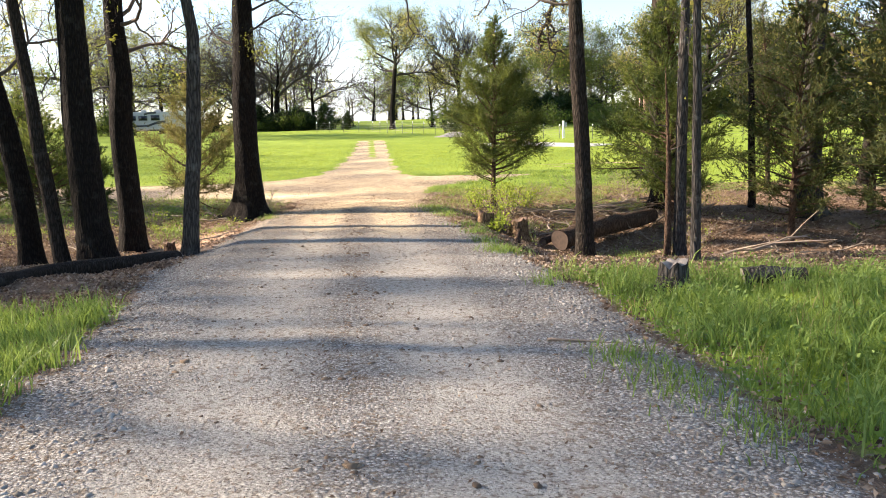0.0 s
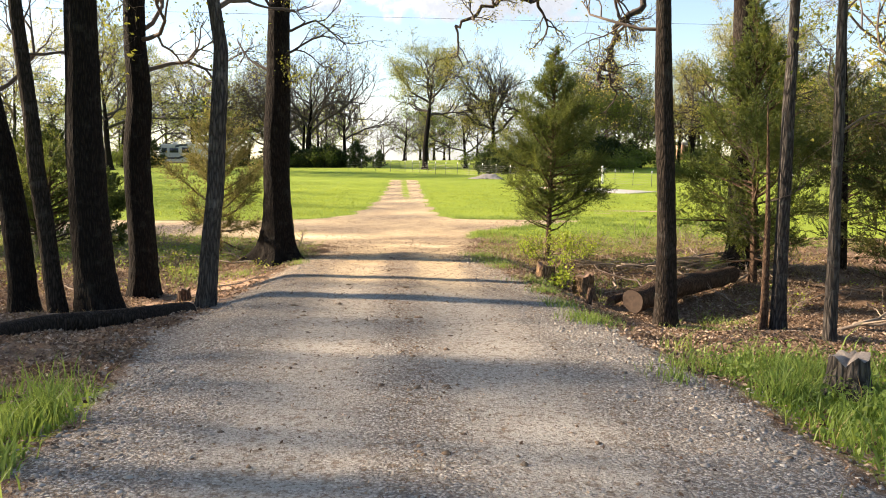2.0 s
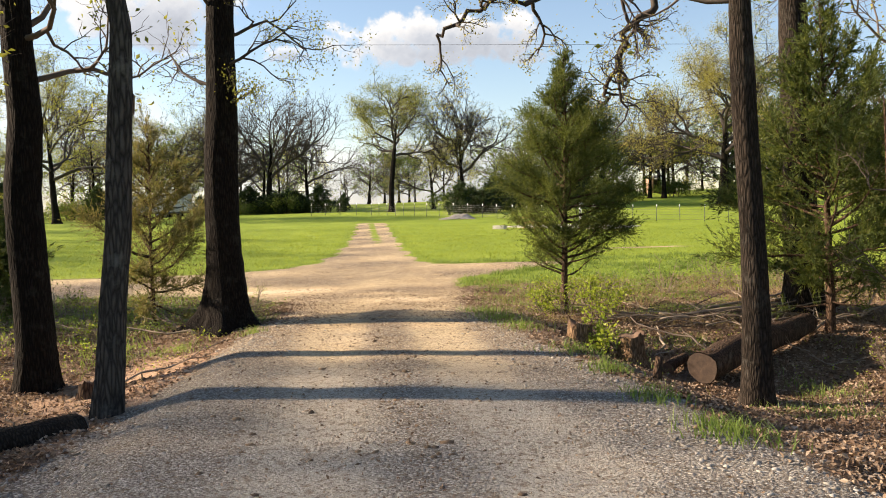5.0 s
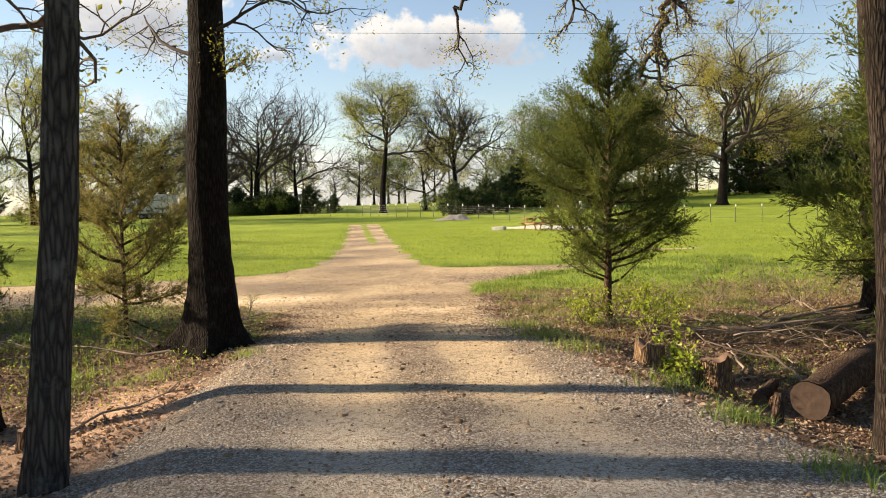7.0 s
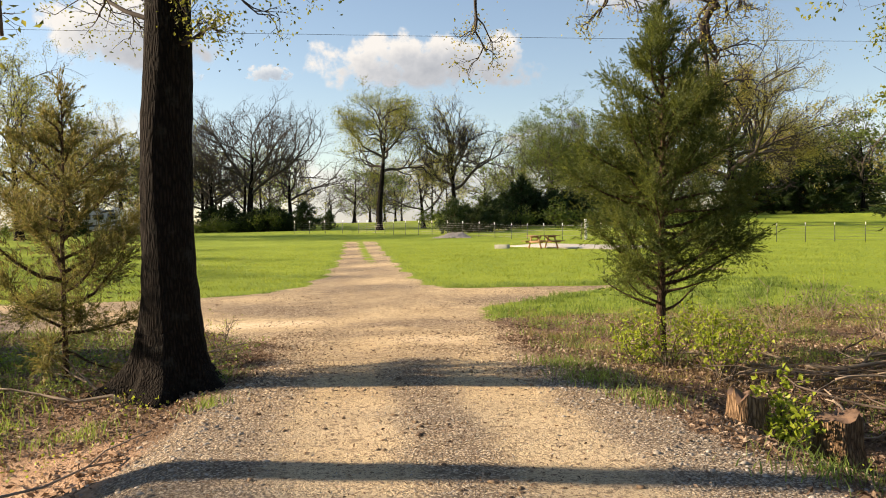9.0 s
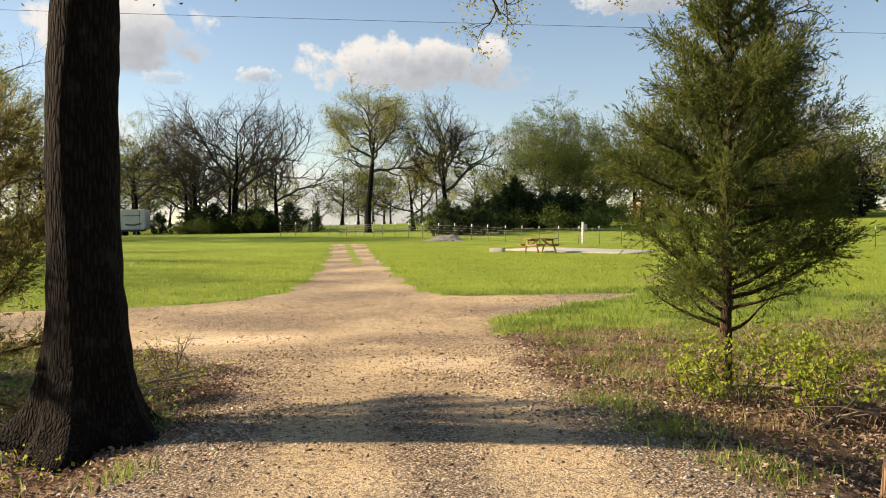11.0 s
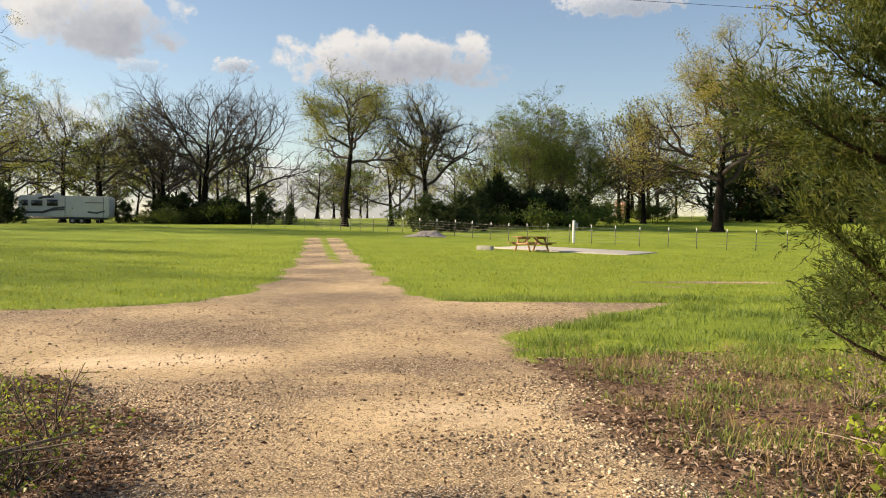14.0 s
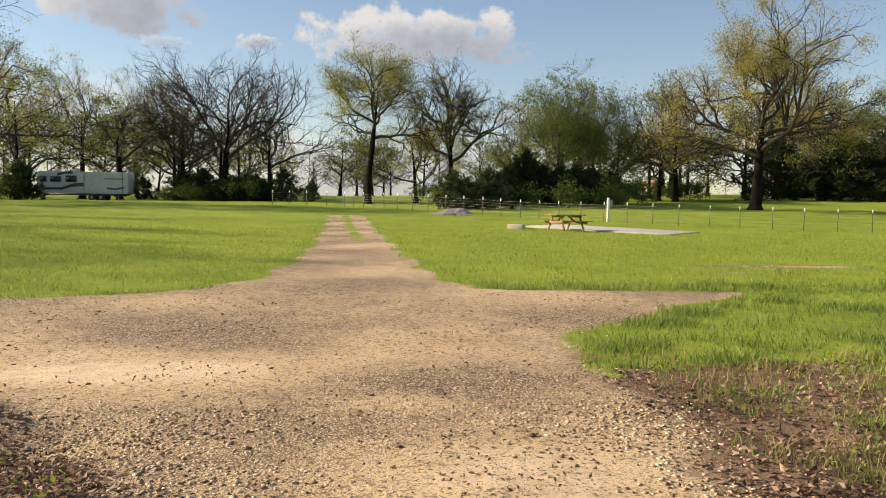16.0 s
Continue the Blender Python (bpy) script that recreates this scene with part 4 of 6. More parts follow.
BUSHES = "evergreen bushes round the meadow"
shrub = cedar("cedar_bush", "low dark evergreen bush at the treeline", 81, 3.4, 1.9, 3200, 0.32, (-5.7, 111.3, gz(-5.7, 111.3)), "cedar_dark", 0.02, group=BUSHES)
for x, y, s, w in [(-2.6, 109.3, .68, .75), (-9.3, 115, .9, 1.5), (-11.5, 114.5, .8, 1.5), (-14.7, 117, 1.0, 1.5), (9.2, 91.3, .95, 1.0), (10.6, 94, .8, 1.3), (13.3, 95.3, 1.05, 1.1), (15.5, 100, .9, 1.3),
                   (19.0, 106.3, 1.6, .9), (22.0, 105.3, 1.15, 1.3), (24.5, 106, 1.2, 1.4), (27.0, 108, 1.1, 1.4), (-31.5, 112, 1.2, 1.1), (-13, 116, .7, 1.6), (-7.6, 113, .7, 1.4), (17, 104, 1.1, 1.2),
                   (-10.4, 113.5, .75, 1.7), (-8.4, 114.5, .8, 1.5), (-16.5, 118, .9, 1.6), (-21, 118.5, .75, 1.1), (11.8, 93, .7, 1.4), (18, 108, 1.0, 1.5), (20.5, 107.5, 1.2, 1.3), (29.5, 110, 1.0, 1.4), (52, 116, 2.2, 1.1), (58, 113, 2.4, 1.1), (65, 116, 2.3, 1.2), (-40, 104, 1.5, 1.2), (-46, 95, 1.6, 1.2)]:
    copy_thing(shrub, pose(x, y, gz(x, y) - 0.03, 0, 0, x * 31) @ Matrix.Diagonal((s * w, s * w, s, 1)))

thicket = broadleaf("thicket", "leafy thicket of undergrowth below the trees", 91, 3.0, 0.05, 0.06, 12, 1.1, "leaf_green", 1100, 0.24, (0, 0), "bark_mid", 1, (6,), at=(-9.6, 112.6, gz(-9.6, 112.6)), group=BUSHES, cluster=0.3, length=1.9, flare=0.1, sides=6)
rt = np.random.default_rng(8)
for k in range(64):
    x, y = (rt.uniform(-18, -4), rt.uniform(112, 119)) if k < 16 else (rt.uniform(9, 34), rt.uniform(96, 118)) if k < 34 else (rt.uniform(36, 95), rt.uniform(118, 142)) if k < 54 else (rt.uniform(-60, -30), rt.uniform(100, 125))
    s = rt.uniform(0.3, 1.2) * (0.7 if k < 16 else 1.0)
    copy_thing(thicket, pose(x, y, gz(x, y), 0, 0, rt.uniform(0, 360)) @ Matrix.Diagonal((s * 1.2, s * 1.2, s, 1)))

# ---- fallen logs, stumps, sticks ----
def log(name, label, seed, a, b, r, bark_kind="log_bark", cut="cut_wood", sides=16, crook=0.0):
    """A felled trunk with rough bark and sawn, slightly dished ends."""
    rng = np.random.default_rng(seed)
    a, b = np.array(a, float), np.array(b, float)
    ob = thing(name, tuple(a), label, "log")
    n = 14
    line = np.linspace(0, 1, n)[:, None] * (b - a)[None]
    line[:, 2] += 0.04 * r * np.sin(np.linspace(0, 5, n)) * 4
    u = np.linspace(0, 1, n)
    across = unit(np.array([-(b - a)[1], (b - a)[0], 0.0]))
    line += (crook * np.sin(u * math.pi) * np.sin(u * 7.5 + seed))[:, None] * across
    p = Pile()
    p.tube(line, r * np.linspace(1.05, 0.8, n) * (1 + rng.normal(0, 0.03, n)), sides)
    V = p.V[0]
    c = np.repeat(line, sides, axis=0)
    p.V[0] = c + (V - c) * (1 + rng.normal(0, 0.035, (len(V), 1)))
    part("bark", p, MAT[bark_kind], ob, smooth=True)
    for end, k in ((0, 0), (n - 1, 1)):
        q = Pile()
        ring = p.V[0][end * sides:(end + 1) * sides]
        mid = line[end] + (line[end] - line[(1, n - 2)[k]]) * 0.03
        d = (line[1] - line[0]) * (0.05 if k == 0 else -0.05)
        V = np.vstack([line[end] + (ring - line[end]) * 0.97 - d, line[end] + (ring - line[end]) * 0.5 - d * 0.6, [mid - d * 0.4]])
        j = np.arange(sides)
        q.add(V, np.stack([np.full(sides, 2 * sides), sides + j, sides + (j + 1) % sides], -1), np.stack([j, (j + 1) % sides, sides + (j + 1) % sides, sides + j], -1))
        part("cut_end", q, MAT[cut], ob, "pale sawn end")
    return ob


def stump(name, label, seed, at, r, tall, slope=0.0, bark_kind="log_bark", cut="cut_wood"):
    """A sawn stump with flared, ridged sides and an uneven top."""
    rng = np.random.default_rng(seed)
    ob = thing(name, (at[0], at[1], gz(*at)), label, "stump", "stumps beside the drive")
    sides, hs = 22, np.array([-0.15, 0.0, 0.08, 0.2, 0.5, 0.8, 1.0])
    a = np.arange(sides) * 2 * math.pi / sides
    lob = 1 + 0.10 * np.cos(3 * a + seed) + 0.07 * np.cos(5 * a + 2 * seed) + rng.normal(0, 0.03, sides)
    rings = []
    for h in hs:
        rr = r * (1 + 0.45 * math.exp(-max(h, 0) * tall / 0.11)) * (lob if h < 0.3 else 1 + (lob - 1) * 0.7)
        z = tall * h + (slope * np.cos(a) * r if h == 1.0 else 0) + (rng.normal(0, 0.028, sides) if h == 1.0 else 0)
        rings.append(np.stack([np.cos(a) * rr, np.sin(a) * rr, np.broadcast_to(z, (sides,))], -1))
    R = np.array(rings)
    j = np.arange(sides)
    p, q = Pile(), Pile()
    Q = np.vstack([np.stack([i * sides + j, i * sides + (j + 1) % sides, (i + 1) * sides + (j + 1) % sides, (i + 1) * sides + j], -1) for i in range(len(hs) - 1)])
    p.add(R.reshape(-1, 3), None, Q)
    part("bark", p, MAT[bark_kind], ob, smooth=True)
    top = R[-1]
    inner = top.mean(0) + (top - top.mean(0)) * 0.55 + np.array([0, 0, 0.012]) + rng.normal(0, 0.008, top.shape)
    q.add(np.vstack([top + np.array([0, 0, 0.002]), inner, [inner.mean(0) - np.array([0, 0, 0.02])]]), np.stack([np.full(sides, 2 * sides), sides + j, sides + (j + 1) % sides], -1),
          np.stack([j, (j + 1) % sides, sides + (j + 1) % sides, sides + j], -1))
    part("cut_top", q, MAT[cut], ob, "rough sawn top")
    return ob


log("fallen_log", "thick brown fallen log with a sawn end", 101, (4.25, 18.75, gz(4.25, 18.75) + 0.26), (7.2, 21.2, gz(7.2, 21.2) + 0.28), 0.235, cut="cut_old")
log("fallen_log", "dark rotting log along the gravel edge", 102, (-3.45, 15.2, gz(-3.45, 15.2) + 0.06), (-5.9, 10.6, gz(-5.9, 10.6) + 0.06), 0.13, "bark_mid", "cut_grey", crook=0.22)
log("log_piece", "short weathered grey log piece in grass", 103, (4.32, 9.45, gz(4.32, 9.45) + 0.13), (5.0, 9.3, gz(5.0, 9.3) + 0.12), 0.12, "bark_grey", "cut_grey")
log("log_piece", "small broken log beside the stumps", 104, (4.0, 19.5, gz(4.0, 19.5) + 0.08), (4.5, 20.1, gz(4.5, 20.1) + 0.10), 0.09)
log("log_piece", "upright split log piece in leaf litter", 105, (2.98, 17.15, gz(2.98, 17.15) - 0.05), (3.05, 17.22, gz(3.05, 17.22) + 0.36), 0.06)
stump("stump", "weathered grey stump standing in tall grass", 111, (3.5, 9.5), 0.16, 0.30, 0.1, "bark_grey", "cut_grey")
stump("stump", "reddish sawn stump in leaf litter", 112, (3.45, 19.55), 0.20, 0.48, 0.12, "stump_bark")
stump("stump", "broken brown stump with a pale split side", 113, (2.70, 19.85), 0.17, 0.33, -0.2, "stump_bark")
stump("stump", "small dark stump on the clay bank", 114, (-4.2, 18.0), 0.10, 0.22, 0.3)


def stick(label, seed, a, b, r=0.012, mat="twig_pale", name="stick"):
    rng = np.random.default_rng(seed)
    a, b = np.array(a, float), np.array(b, float)
    n = 7
    pts = a + np.linspace(0, 1, n)[:, None] * (b - a)
    L = np.linalg.norm(b - a)
    pts[1:-1] += rng.normal(0, 0.03 * L, (n - 2, 3)) * np.array([1, 1, 0.4])
    p = Pile()
    p.tube(pts, np.linspace(r, r * 0.4, n), 5, True)
    for k in range(2):
        c = pts[2 + 2 * k]
        d = unit(b - a) + rng.normal(0, 0.5, 3)
        p.tube(np.array([c, c + d * L * 0.15, c + d * L * 0.28 + rng.normal(0, 0.02, 3)]), [r * 0.6, r * 0.4, r * 0.2], 4)
    return tagged(part(name, p, MAT[mat]), label, "stick", "sticks on the ground")


def on(x, y, up=0.015):
    return (x, y, gz(x, y) + up)


stick("thin grey stick lying on gravel", 1, on(1.40, 6.65), on(1.95, 6.45), 0.012)
stick("pale bent stick lying on gravel", 2, on(1.85, 6.2), on(2.5, 6.25), 0.014)
rs = np.random.default_rng(12)
for k in range(46):
    if k < 32:
        x, y = rs.uniform(3.8, 9.0), rs.uniform(19.5, 24.2)
    else:
        x, y = rs.uniform(-6.5, -3.6), rs.uniform(15.5, 25)
    a = rs.uniform(0, math.pi)
    L = rs.uniform(0.5, 1.9)
    stick("pale dry branch among dead leaves", 200 + k, on(x, y, 0.03), on(x + math.cos(a) * L, y + math.sin(a) * L, rs.uniform(0.02, 0.3)), rs.uniform(0.008, 0.026), "twig_pale" if k % 3 else "twig", "dry_branch")
for k in range(14):
    x, y, a, L = rs.uniform(6.5, 12), rs.uniform(12.5, 21), rs.uniform(0, math.pi), rs.uniform(0.6, 1.8)
    stick("pale dry branch among dead leaves", 260 + k, on(x, y, 0.03), on(x + math.cos(a) * L, y + math.sin(a) * L, rs.uniform(0.02, 0.3)), rs.uniform(0.008, 0.024), "twig_pale", "dry_branch")
for k, (x, y, dx, dy, L) in enumerate([(6.4, 23.6, 1, 0.1, 2.2), (5.2, 23.2, 1, -0.35, 2.2), (7.0, 21.3, 1, 0.3, 2.2), (6.2, 15.4, 1, -0.3, 1.8), (-7.5, 14.5, -1, -0.6, 2.2), (8.0, 17.5, 1, 0.5, 2.0)]):
    stick("long weathered fallen branch on leaf litter", 300 + k, on(x, y, 0.06), on(x + dx * L, y + dy * L, 0.35), 0.035, "twig_pale", "fallen_branch")

pile = thing("brush_pile", (6.2, 22.4, gz(6.2, 22.4)), "tangled heap of pale dry branches", "brush pile")
for k in range(44):
    a, L, r = rs.uniform(-0.5, 0.6) + (math.pi if k % 3 == 0 else 0), rs.uniform(0.8, 2.6), rs.uniform(0.006, 0.02)
    x, y, z = rs.normal(0, 0.9), rs.normal(0, 0.45), rs.uniform(0.03, 0.28)
    p = Pile()
    path = wander(rs, (x, y, z), (math.cos(a), math.sin(a), rs.uniform(-0.05, 0.2)), L, 6, 0.12, -0.02)
    path[:, 2] = np.maximum(path[:, 2], 0.0)
    p.tube(path, np.linspace(r, r * 0.35, 7), 5, True)
    part("branch", p, MAT["twig_pale" if k % 4 else "twig"], pile)


# ---- young shrubs ----
def shrub_plant(name, label, seed, at, tall, wide, stems, leaves, size, leaf="leaf_bush", twigs="twig"):
    rng = np.random.default_rng(seed)
    ob = thing(name, (at[0], at[1], gz(*at)), label, "shrub")
    wood, ends = Pile(), []
    for k in range(stems):
        a = k * 2.4
        pts = wander(rng, (rng.normal(0, 0.05), rng.normal(0, 0.05), -0.03), (math.cos(a) * wide, math.sin(a) * wide, tall), tall * rng.uniform(0.6, 1.1), 5, 0.16, 0.05)
        wood.tube(pts, np.linspace(0.009, 0.003, 6), 4)
        ends.append(pts[2:])
        for j in range(3):
            p, d = at_fraction(pts, rng.uniform(0.4, 1))
            t = wander(rng, p, d + rng.normal(0, 0.7, 3), tall * 0.3, 3, 0.2, 0.05)
            wood.tube(t, np.linspace(0.005, 0.002, 4), 3)
            ends.append(t[1:])
    tagged(part("branchwork", wood, MAT[twigs], ob), kind="stuff")
    E = np.vstack(ends)
    c = E[rng.integers(0, len(E), leaves)] + rng.normal(0, 0.055, (leaves, 3))
    c[:, 2] = np.maximum(c[:, 2], 0.03)
    V, T = leaf_quads(rng, c, size, 0.3, 0.7)
    p = Pile()
    p.add(V, T)
    part("foliage", p, MAT[leaf], ob)
    return ob


for k, (x, y, h, w, n) in enumerate([(3.35, 23.3, 0.95, 0.5, 330), (3.75, 22.7, 0.85, 0.5, 300), (2.95, 23.7, 0.7, 0.5, 220), (4.3, 23.5, 0.6, 0.6, 200), (3.08, 19.75, 0.62, 0.35, 230), (2.95, 19.6, 0.4, 0.35, 110)]):
    shrub_plant("sapling_bush", "bright yellow-green leafy sapling in litter", 120 + k, (x, y), h, w, 7, int(n * 1.5), 0.06)
shrub_plant("sapling", "spindly sapling with few pale leaves", 131, (-3.1, 26.2), 0.75, 0.35, 6, 130, 0.034)
shrub_plant("sapling", "low twiggy weed with small dull leaves", 133, (-2.9, 24.7), 0.45, 0.5, 9, 170, 0.034, "leaf_green", "twig")
shrub_plant("sapling", "bent weed with drying leaves", 134, (-3.6, 25.6), 0.55, 0.6, 9, 170, 0.036, "leaf_new", "twig_pale")
shrub_plant("sapling", "tangled low weed in dead leaves", 135, (-3.3, 24.0), 0.4, 0.6, 10, 190, 0.034, "leaf_green", "twig_pale")
shrub_plant("sapling", "low scrubby sapling in dead leaves", 132, (-3.9, 24.9), 0.5, 0.5, 8, 150, 0.036)
for k, (x, y, h, w, n) in enumerate([(-6.2, 24.8, 0.7, 0.7, 260), (-7.3, 26.2, 0.9, 0.7, 320), (-5.6, 22.6, 0.5, 0.6, 160), (-9.0, 23.0, 0.8, 0.8, 300), (-6.6, 20.9, 0.7, 0.6, 220), (-8.8, 26.5, 1.0, 0.7, 300), (-4.2, 25.6, 0.45, 0.5, 120),
                                     (6.6, 26.5, 0.9, 0.7, 240), (7.8, 25.3, 1.1, 0.8, 260), (9.4, 26.0, 1.2, 0.8, 320), (5.6, 27.6, 0.7, 0.7, 200), (8.6, 28.4, 0.9, 0.8, 240), (4.6, 26.6, 0.5, 0.5, 140), (11.0, 28.5, 1.1, 0.8, 300), (7.4, 18.9, 0.7, 0.6, 120)]):
    shrub_plant("brush", "straggly half-bare brush with small green leaves", 140 + k, (x, y), h, w, 20, n, 0.045, "leaf_green" if k % 2 else "leaf_bush", "twig_pale")


# ---- ground cover ----
def scatter(rng, n, x0, x1, y0, y1, keep):
    """Random places in a rectangle, kept by a chance for each."""
    x, y = rng.uniform(x0, x1, n), rng.uniform(y0, y1, n)
    k = rng.random(n) < keep(x, y)
    return x[k], y[k]


def blades(rng, x, y, tall, wide, lean=0.5, segs=2):
    """Grass blades that taper and arch over, each of two or three pieces."""
    n = len(x)
    z = height(x, y) - 0.01
    a, b = rng.uniform(0, 6.283, n), rng.uniform(0, 6.283, n)
    h = tall * rng.uniform(0.45, 1.25, n)
    out = np.stack([np.cos(a), np.sin(a)], -1) * (h * lean * rng.uniform(0.2, 1.2, n))[:, None]
    side = np.stack([np.cos(b), np.sin(b)], -1) * (wide * 0.5 * rng.uniform(0.7, 1.4, n))[:, None]
    base = np.stack([x, y], -1)

    def ring(f, w):
        c = base + out * (f ** 1.8)
        zz = z + h * (f - 0.25 * lean * f * f)
        return np.concatenate([c - side * w, zz[:, None]], 1), np.concatenate([c + side * w, zz[:, None]], 1)

    rows = [ring(0, 1.0)] + ([ring(0.5, 0.85)] if segs > 1 else [])
    tip = np.concatenate([base + out, (z + h * (1 - 0.25 * lean))[:, None]], 1)
    cols = [v for pair in rows for v in pair] + [tip]
    m = len(cols)
    V = np.stack(cols, 1).reshape(-1, 3)
    k = np.arange(n)[:, None] * m
    T = [k + np.array([[m - 3, m - 2, m - 1]])]
    if segs > 1:
        T += [k + np.array([[0, 1, 3]]), k + np.array([[0, 3, 2]])]
    return V, np.vstack(T)


def stuff(name, label, category, V, T, mat):
    p = Pile()
    p.add(V, T)
    return tagged(part(name, p, mat), label, category, kind="stuff")


rg = np.random.default_rng(77)


def clumps(x, y, s, k):
    return np.clip(0.5 + 0.9 * wave(x, y, s, k), 0.04, 1)


# tall roadside grass
strip_bare = lambda x, y: 1 - 0.6 * np.exp(-((x - 2.95 - 0.12 * wave(x, y, 1.7, 3)) / 0.42) ** 2) * step(6.6, 5.4, y)
x, y = scatter(rg, 74000, 2.15, 9.5, 1.5, 12.5, lambda x, y: covers(x, y)["grass"] * strip_bare(x, y) * np.clip(clumps(x, y, 3.1, 1) + 0.35, 0, 1) * step(-0.05, 0.5, off_road(x, y)))
stuff("grass", "tall bright green grass beside the gravel", "grass", *blades(rg, x, y, 0.12 + 0.27 * clumps(x, y, 3.1, 1) * clumps(x, y, 7.0, 2), 0.011, 0.65), MAT["grass"])
x, y = scatter(rg, 9000, 2.3, 9.0, 2.0, 11.5, lambda x, y: covers(x, y)["grass"] * strip_bare(x, y) * step(0.15, 0.6, wave(x, y, 4.3, 5) * wave(x, y, 2.1, 9) + 0.25) * step(0.0, 0.4, off_road(x, y)))
stuff("grass", "coarse dark grass tussocks beside the gravel", "grass", *blades(rg, x, y, 0.36, 0.015, 0.75), MAT["grass"])
x, y = scatter(rg, 2400, 2.6, 9.0, 2.0, 12.0, lambda x, y: 0.6 * covers(x, y)["grass"] * clumps(x, y, 1.6, 12))
stuff("dry_grass", "pale dead stalks standing in the grass", "grass", *blades(rg, x, y, 0.30, 0.006, 0.5), MAT["grass_dry"])
x, y = scatter(rg, 26000, -6.5, -2.2, 3.0, 11.0, lambda x, y: covers(x, y)["grass"] * clumps(x, y, 3.4, 2) * step(0.0, 0.5, off_road(x, y)))
stuff("grass", "bright green grass tufts by the gravel edge", "grass", *blades(rg, x, y, 0.25, 0.011, 0.6), MAT["grass"])
x, y = scatter(rg, 2600, -3.05, -2.3, 5.2, 9.4, lambda x, y: clumps(x, y, 4.0, 6) * step(-0.1, 0.2, off_road(x, y)))
stuff("grass", "lush grass tuft lit by the sun", "grass", *blades(rg, x, y, 0.30, 0.013, 0.7), MAT["grass"])
# sparse tufts at the gravel margins and on the drive
tx, ty = [], []
for cx, cy, s, n in [(2.0, 5.3, .22, 260), (1.85, 6.0, .15, 120), (2.15, 4.4, .2, 160), (2.05, 12.9, .18, 320), (1.95, 14.3, .14, 180), (2.0, 15.9, .14, 220), (2.1, 17.4, .2, 240), (1.9, 20.2, .2, 200), (1.75, 21.6, .25, 360), (1.7, 22.9, .22, 300),
                     (2.3, 10.2, .12, 120), (2.0, 9.6, .12, 90), (-3.5, 22.9, .3, 260), (-2.7, 22.9, .2, 200), (-4.6, 20.6, .3, 300), (-4.9, 21.3, .25, 260), (-3.7, 20.9, .2, 160), (-2.5, 21.0, .12, 90), (5.0, 20.9, .3, 300), (6.5, 23.3, .35, 300), (4.0, 21.3, .2, 160), (3.7, 20.2, .2, 140), (5.9, 18.3, .3, 260), (4.9, 16.6, .4, 300)]:
    tx.append(rg.normal(cx, s, n))
    ty.append(rg.normal(cy, s * 1.4, n))
stuff("grass_tuft", "small grass tufts at the gravel margin", "grass", *blades(rg, np.concatenate(tx), np.concatenate(ty), 0.16, 0.009, 0.7), MAT["grass"])
# island and brush grass
x, y = scatter(rg, 96000, 1.3, 13.0, 24.5, 38.5, lambda x, y: covers(x, y)["grass"] * step(-0.15, 0.35, off_road(x, y)) * np.where(y > 30.2, 0.12 + 0.88 * clumps(x, y, 2.6, 6) * clumps(x, y, 1.1, 3), 0.35 * clumps(x, y, 2.1, 5)))
stuff("grass", "ankle-high green grass on the crossing's island", "grass", *blades(rg, x, y, 0.07 + 0.13 * clumps(x, y, 2.6, 6), 0.012, 0.7), MAT["grass"])
x, y = scatter(rg, 14000, 2.0, 11.5, 22.0, 31.0, lambda x, y: 0.7 * clumps(x, y, 1.7, 9) * step(0.2, 0.9, off_road(x, y)))
stuff("dry_grass", "dry straw-coloured grass among the brush", "grass", *blades(rg, x, y, 0.22, 0.008, 0.8), MAT["grass_dry"])
x, y = scatter(rg, 7000, -9.0, -2.4, 14.5, 28.5, lambda x, y: 0.6 * clumps(x, y, 1.7, 3) * step(0.4, 1.0, off_road(x, y)))
stuff("dry_grass", "dry straw grass and weeds under the trees", "grass", *blades(rg, x, y, 0.16, 0.008, 0.8), MAT["grass_dry"])
x, y = scatter(rg, 15000, -14.0, -4.0, 21.5, 31.0, lambda x, y: 0.8 * clumps(x, y, 1.3, 4) * step(-3.8, -5.2, x) * step(0.2, 0.6, off_road(x, y)))
stuff("grass", "green weeds behind the oak", "grass", *blades(rg, x, y, 0.20, 0.014, 0.6), MAT["grass"])
x, y = scatter(rg, 60000, -30, 30, 35.6, 62, lambda x, y: covers(x, y)["grass"] * step(0.05, 0.4, off_road(x, y)) * np.clip(wave(x, y, 2.9, 2) * wave(x, y, 1.2, 7) * 3, 0, 1) * np.clip(1.5 - (y - 35) / 28, 0.2, 1))
stuff("grass", "darker tufts in the mown meadow", "grass", *blades(rg, x, y, 0.12, 0.02, 0.7, 1), MAT["grass"])
# meadow
x, y = scatter(rg, 230000, -34, 36, 35.3, 74, lambda x, y: covers(x, y)["grass"] * step(0.0, 0.35, off_road(x, y)) * np.clip(1.5 - (y - 35) / 34, 0.25, 1) * np.clip(1.3 - np.abs(x) / 40, 0.3, 1))
stuff("meadow_grass", "short sunlit meadow grass", "grass", *blades(rg, x, y, 0.05 + 0.07 * clumps(x, y, 1.7, 4), 0.022, 0.6, 1), MAT["grass_field"])
x, y = scatter(rg, 26000, -3.5, 3.5, 36.3, 74, lambda x, y: np.exp(-(np.maximum(off_road(x, y) - 0.12, 0) / 0.35) ** 2) * (off_road(x, y) > -0.08) * clumps(x, y, 2.6, 7))
stuff("grass", "longer grass fringe along the track", "grass", *blades(rg, x, y, 0.14, 0.016, 0.6, 1), MAT["grass"])

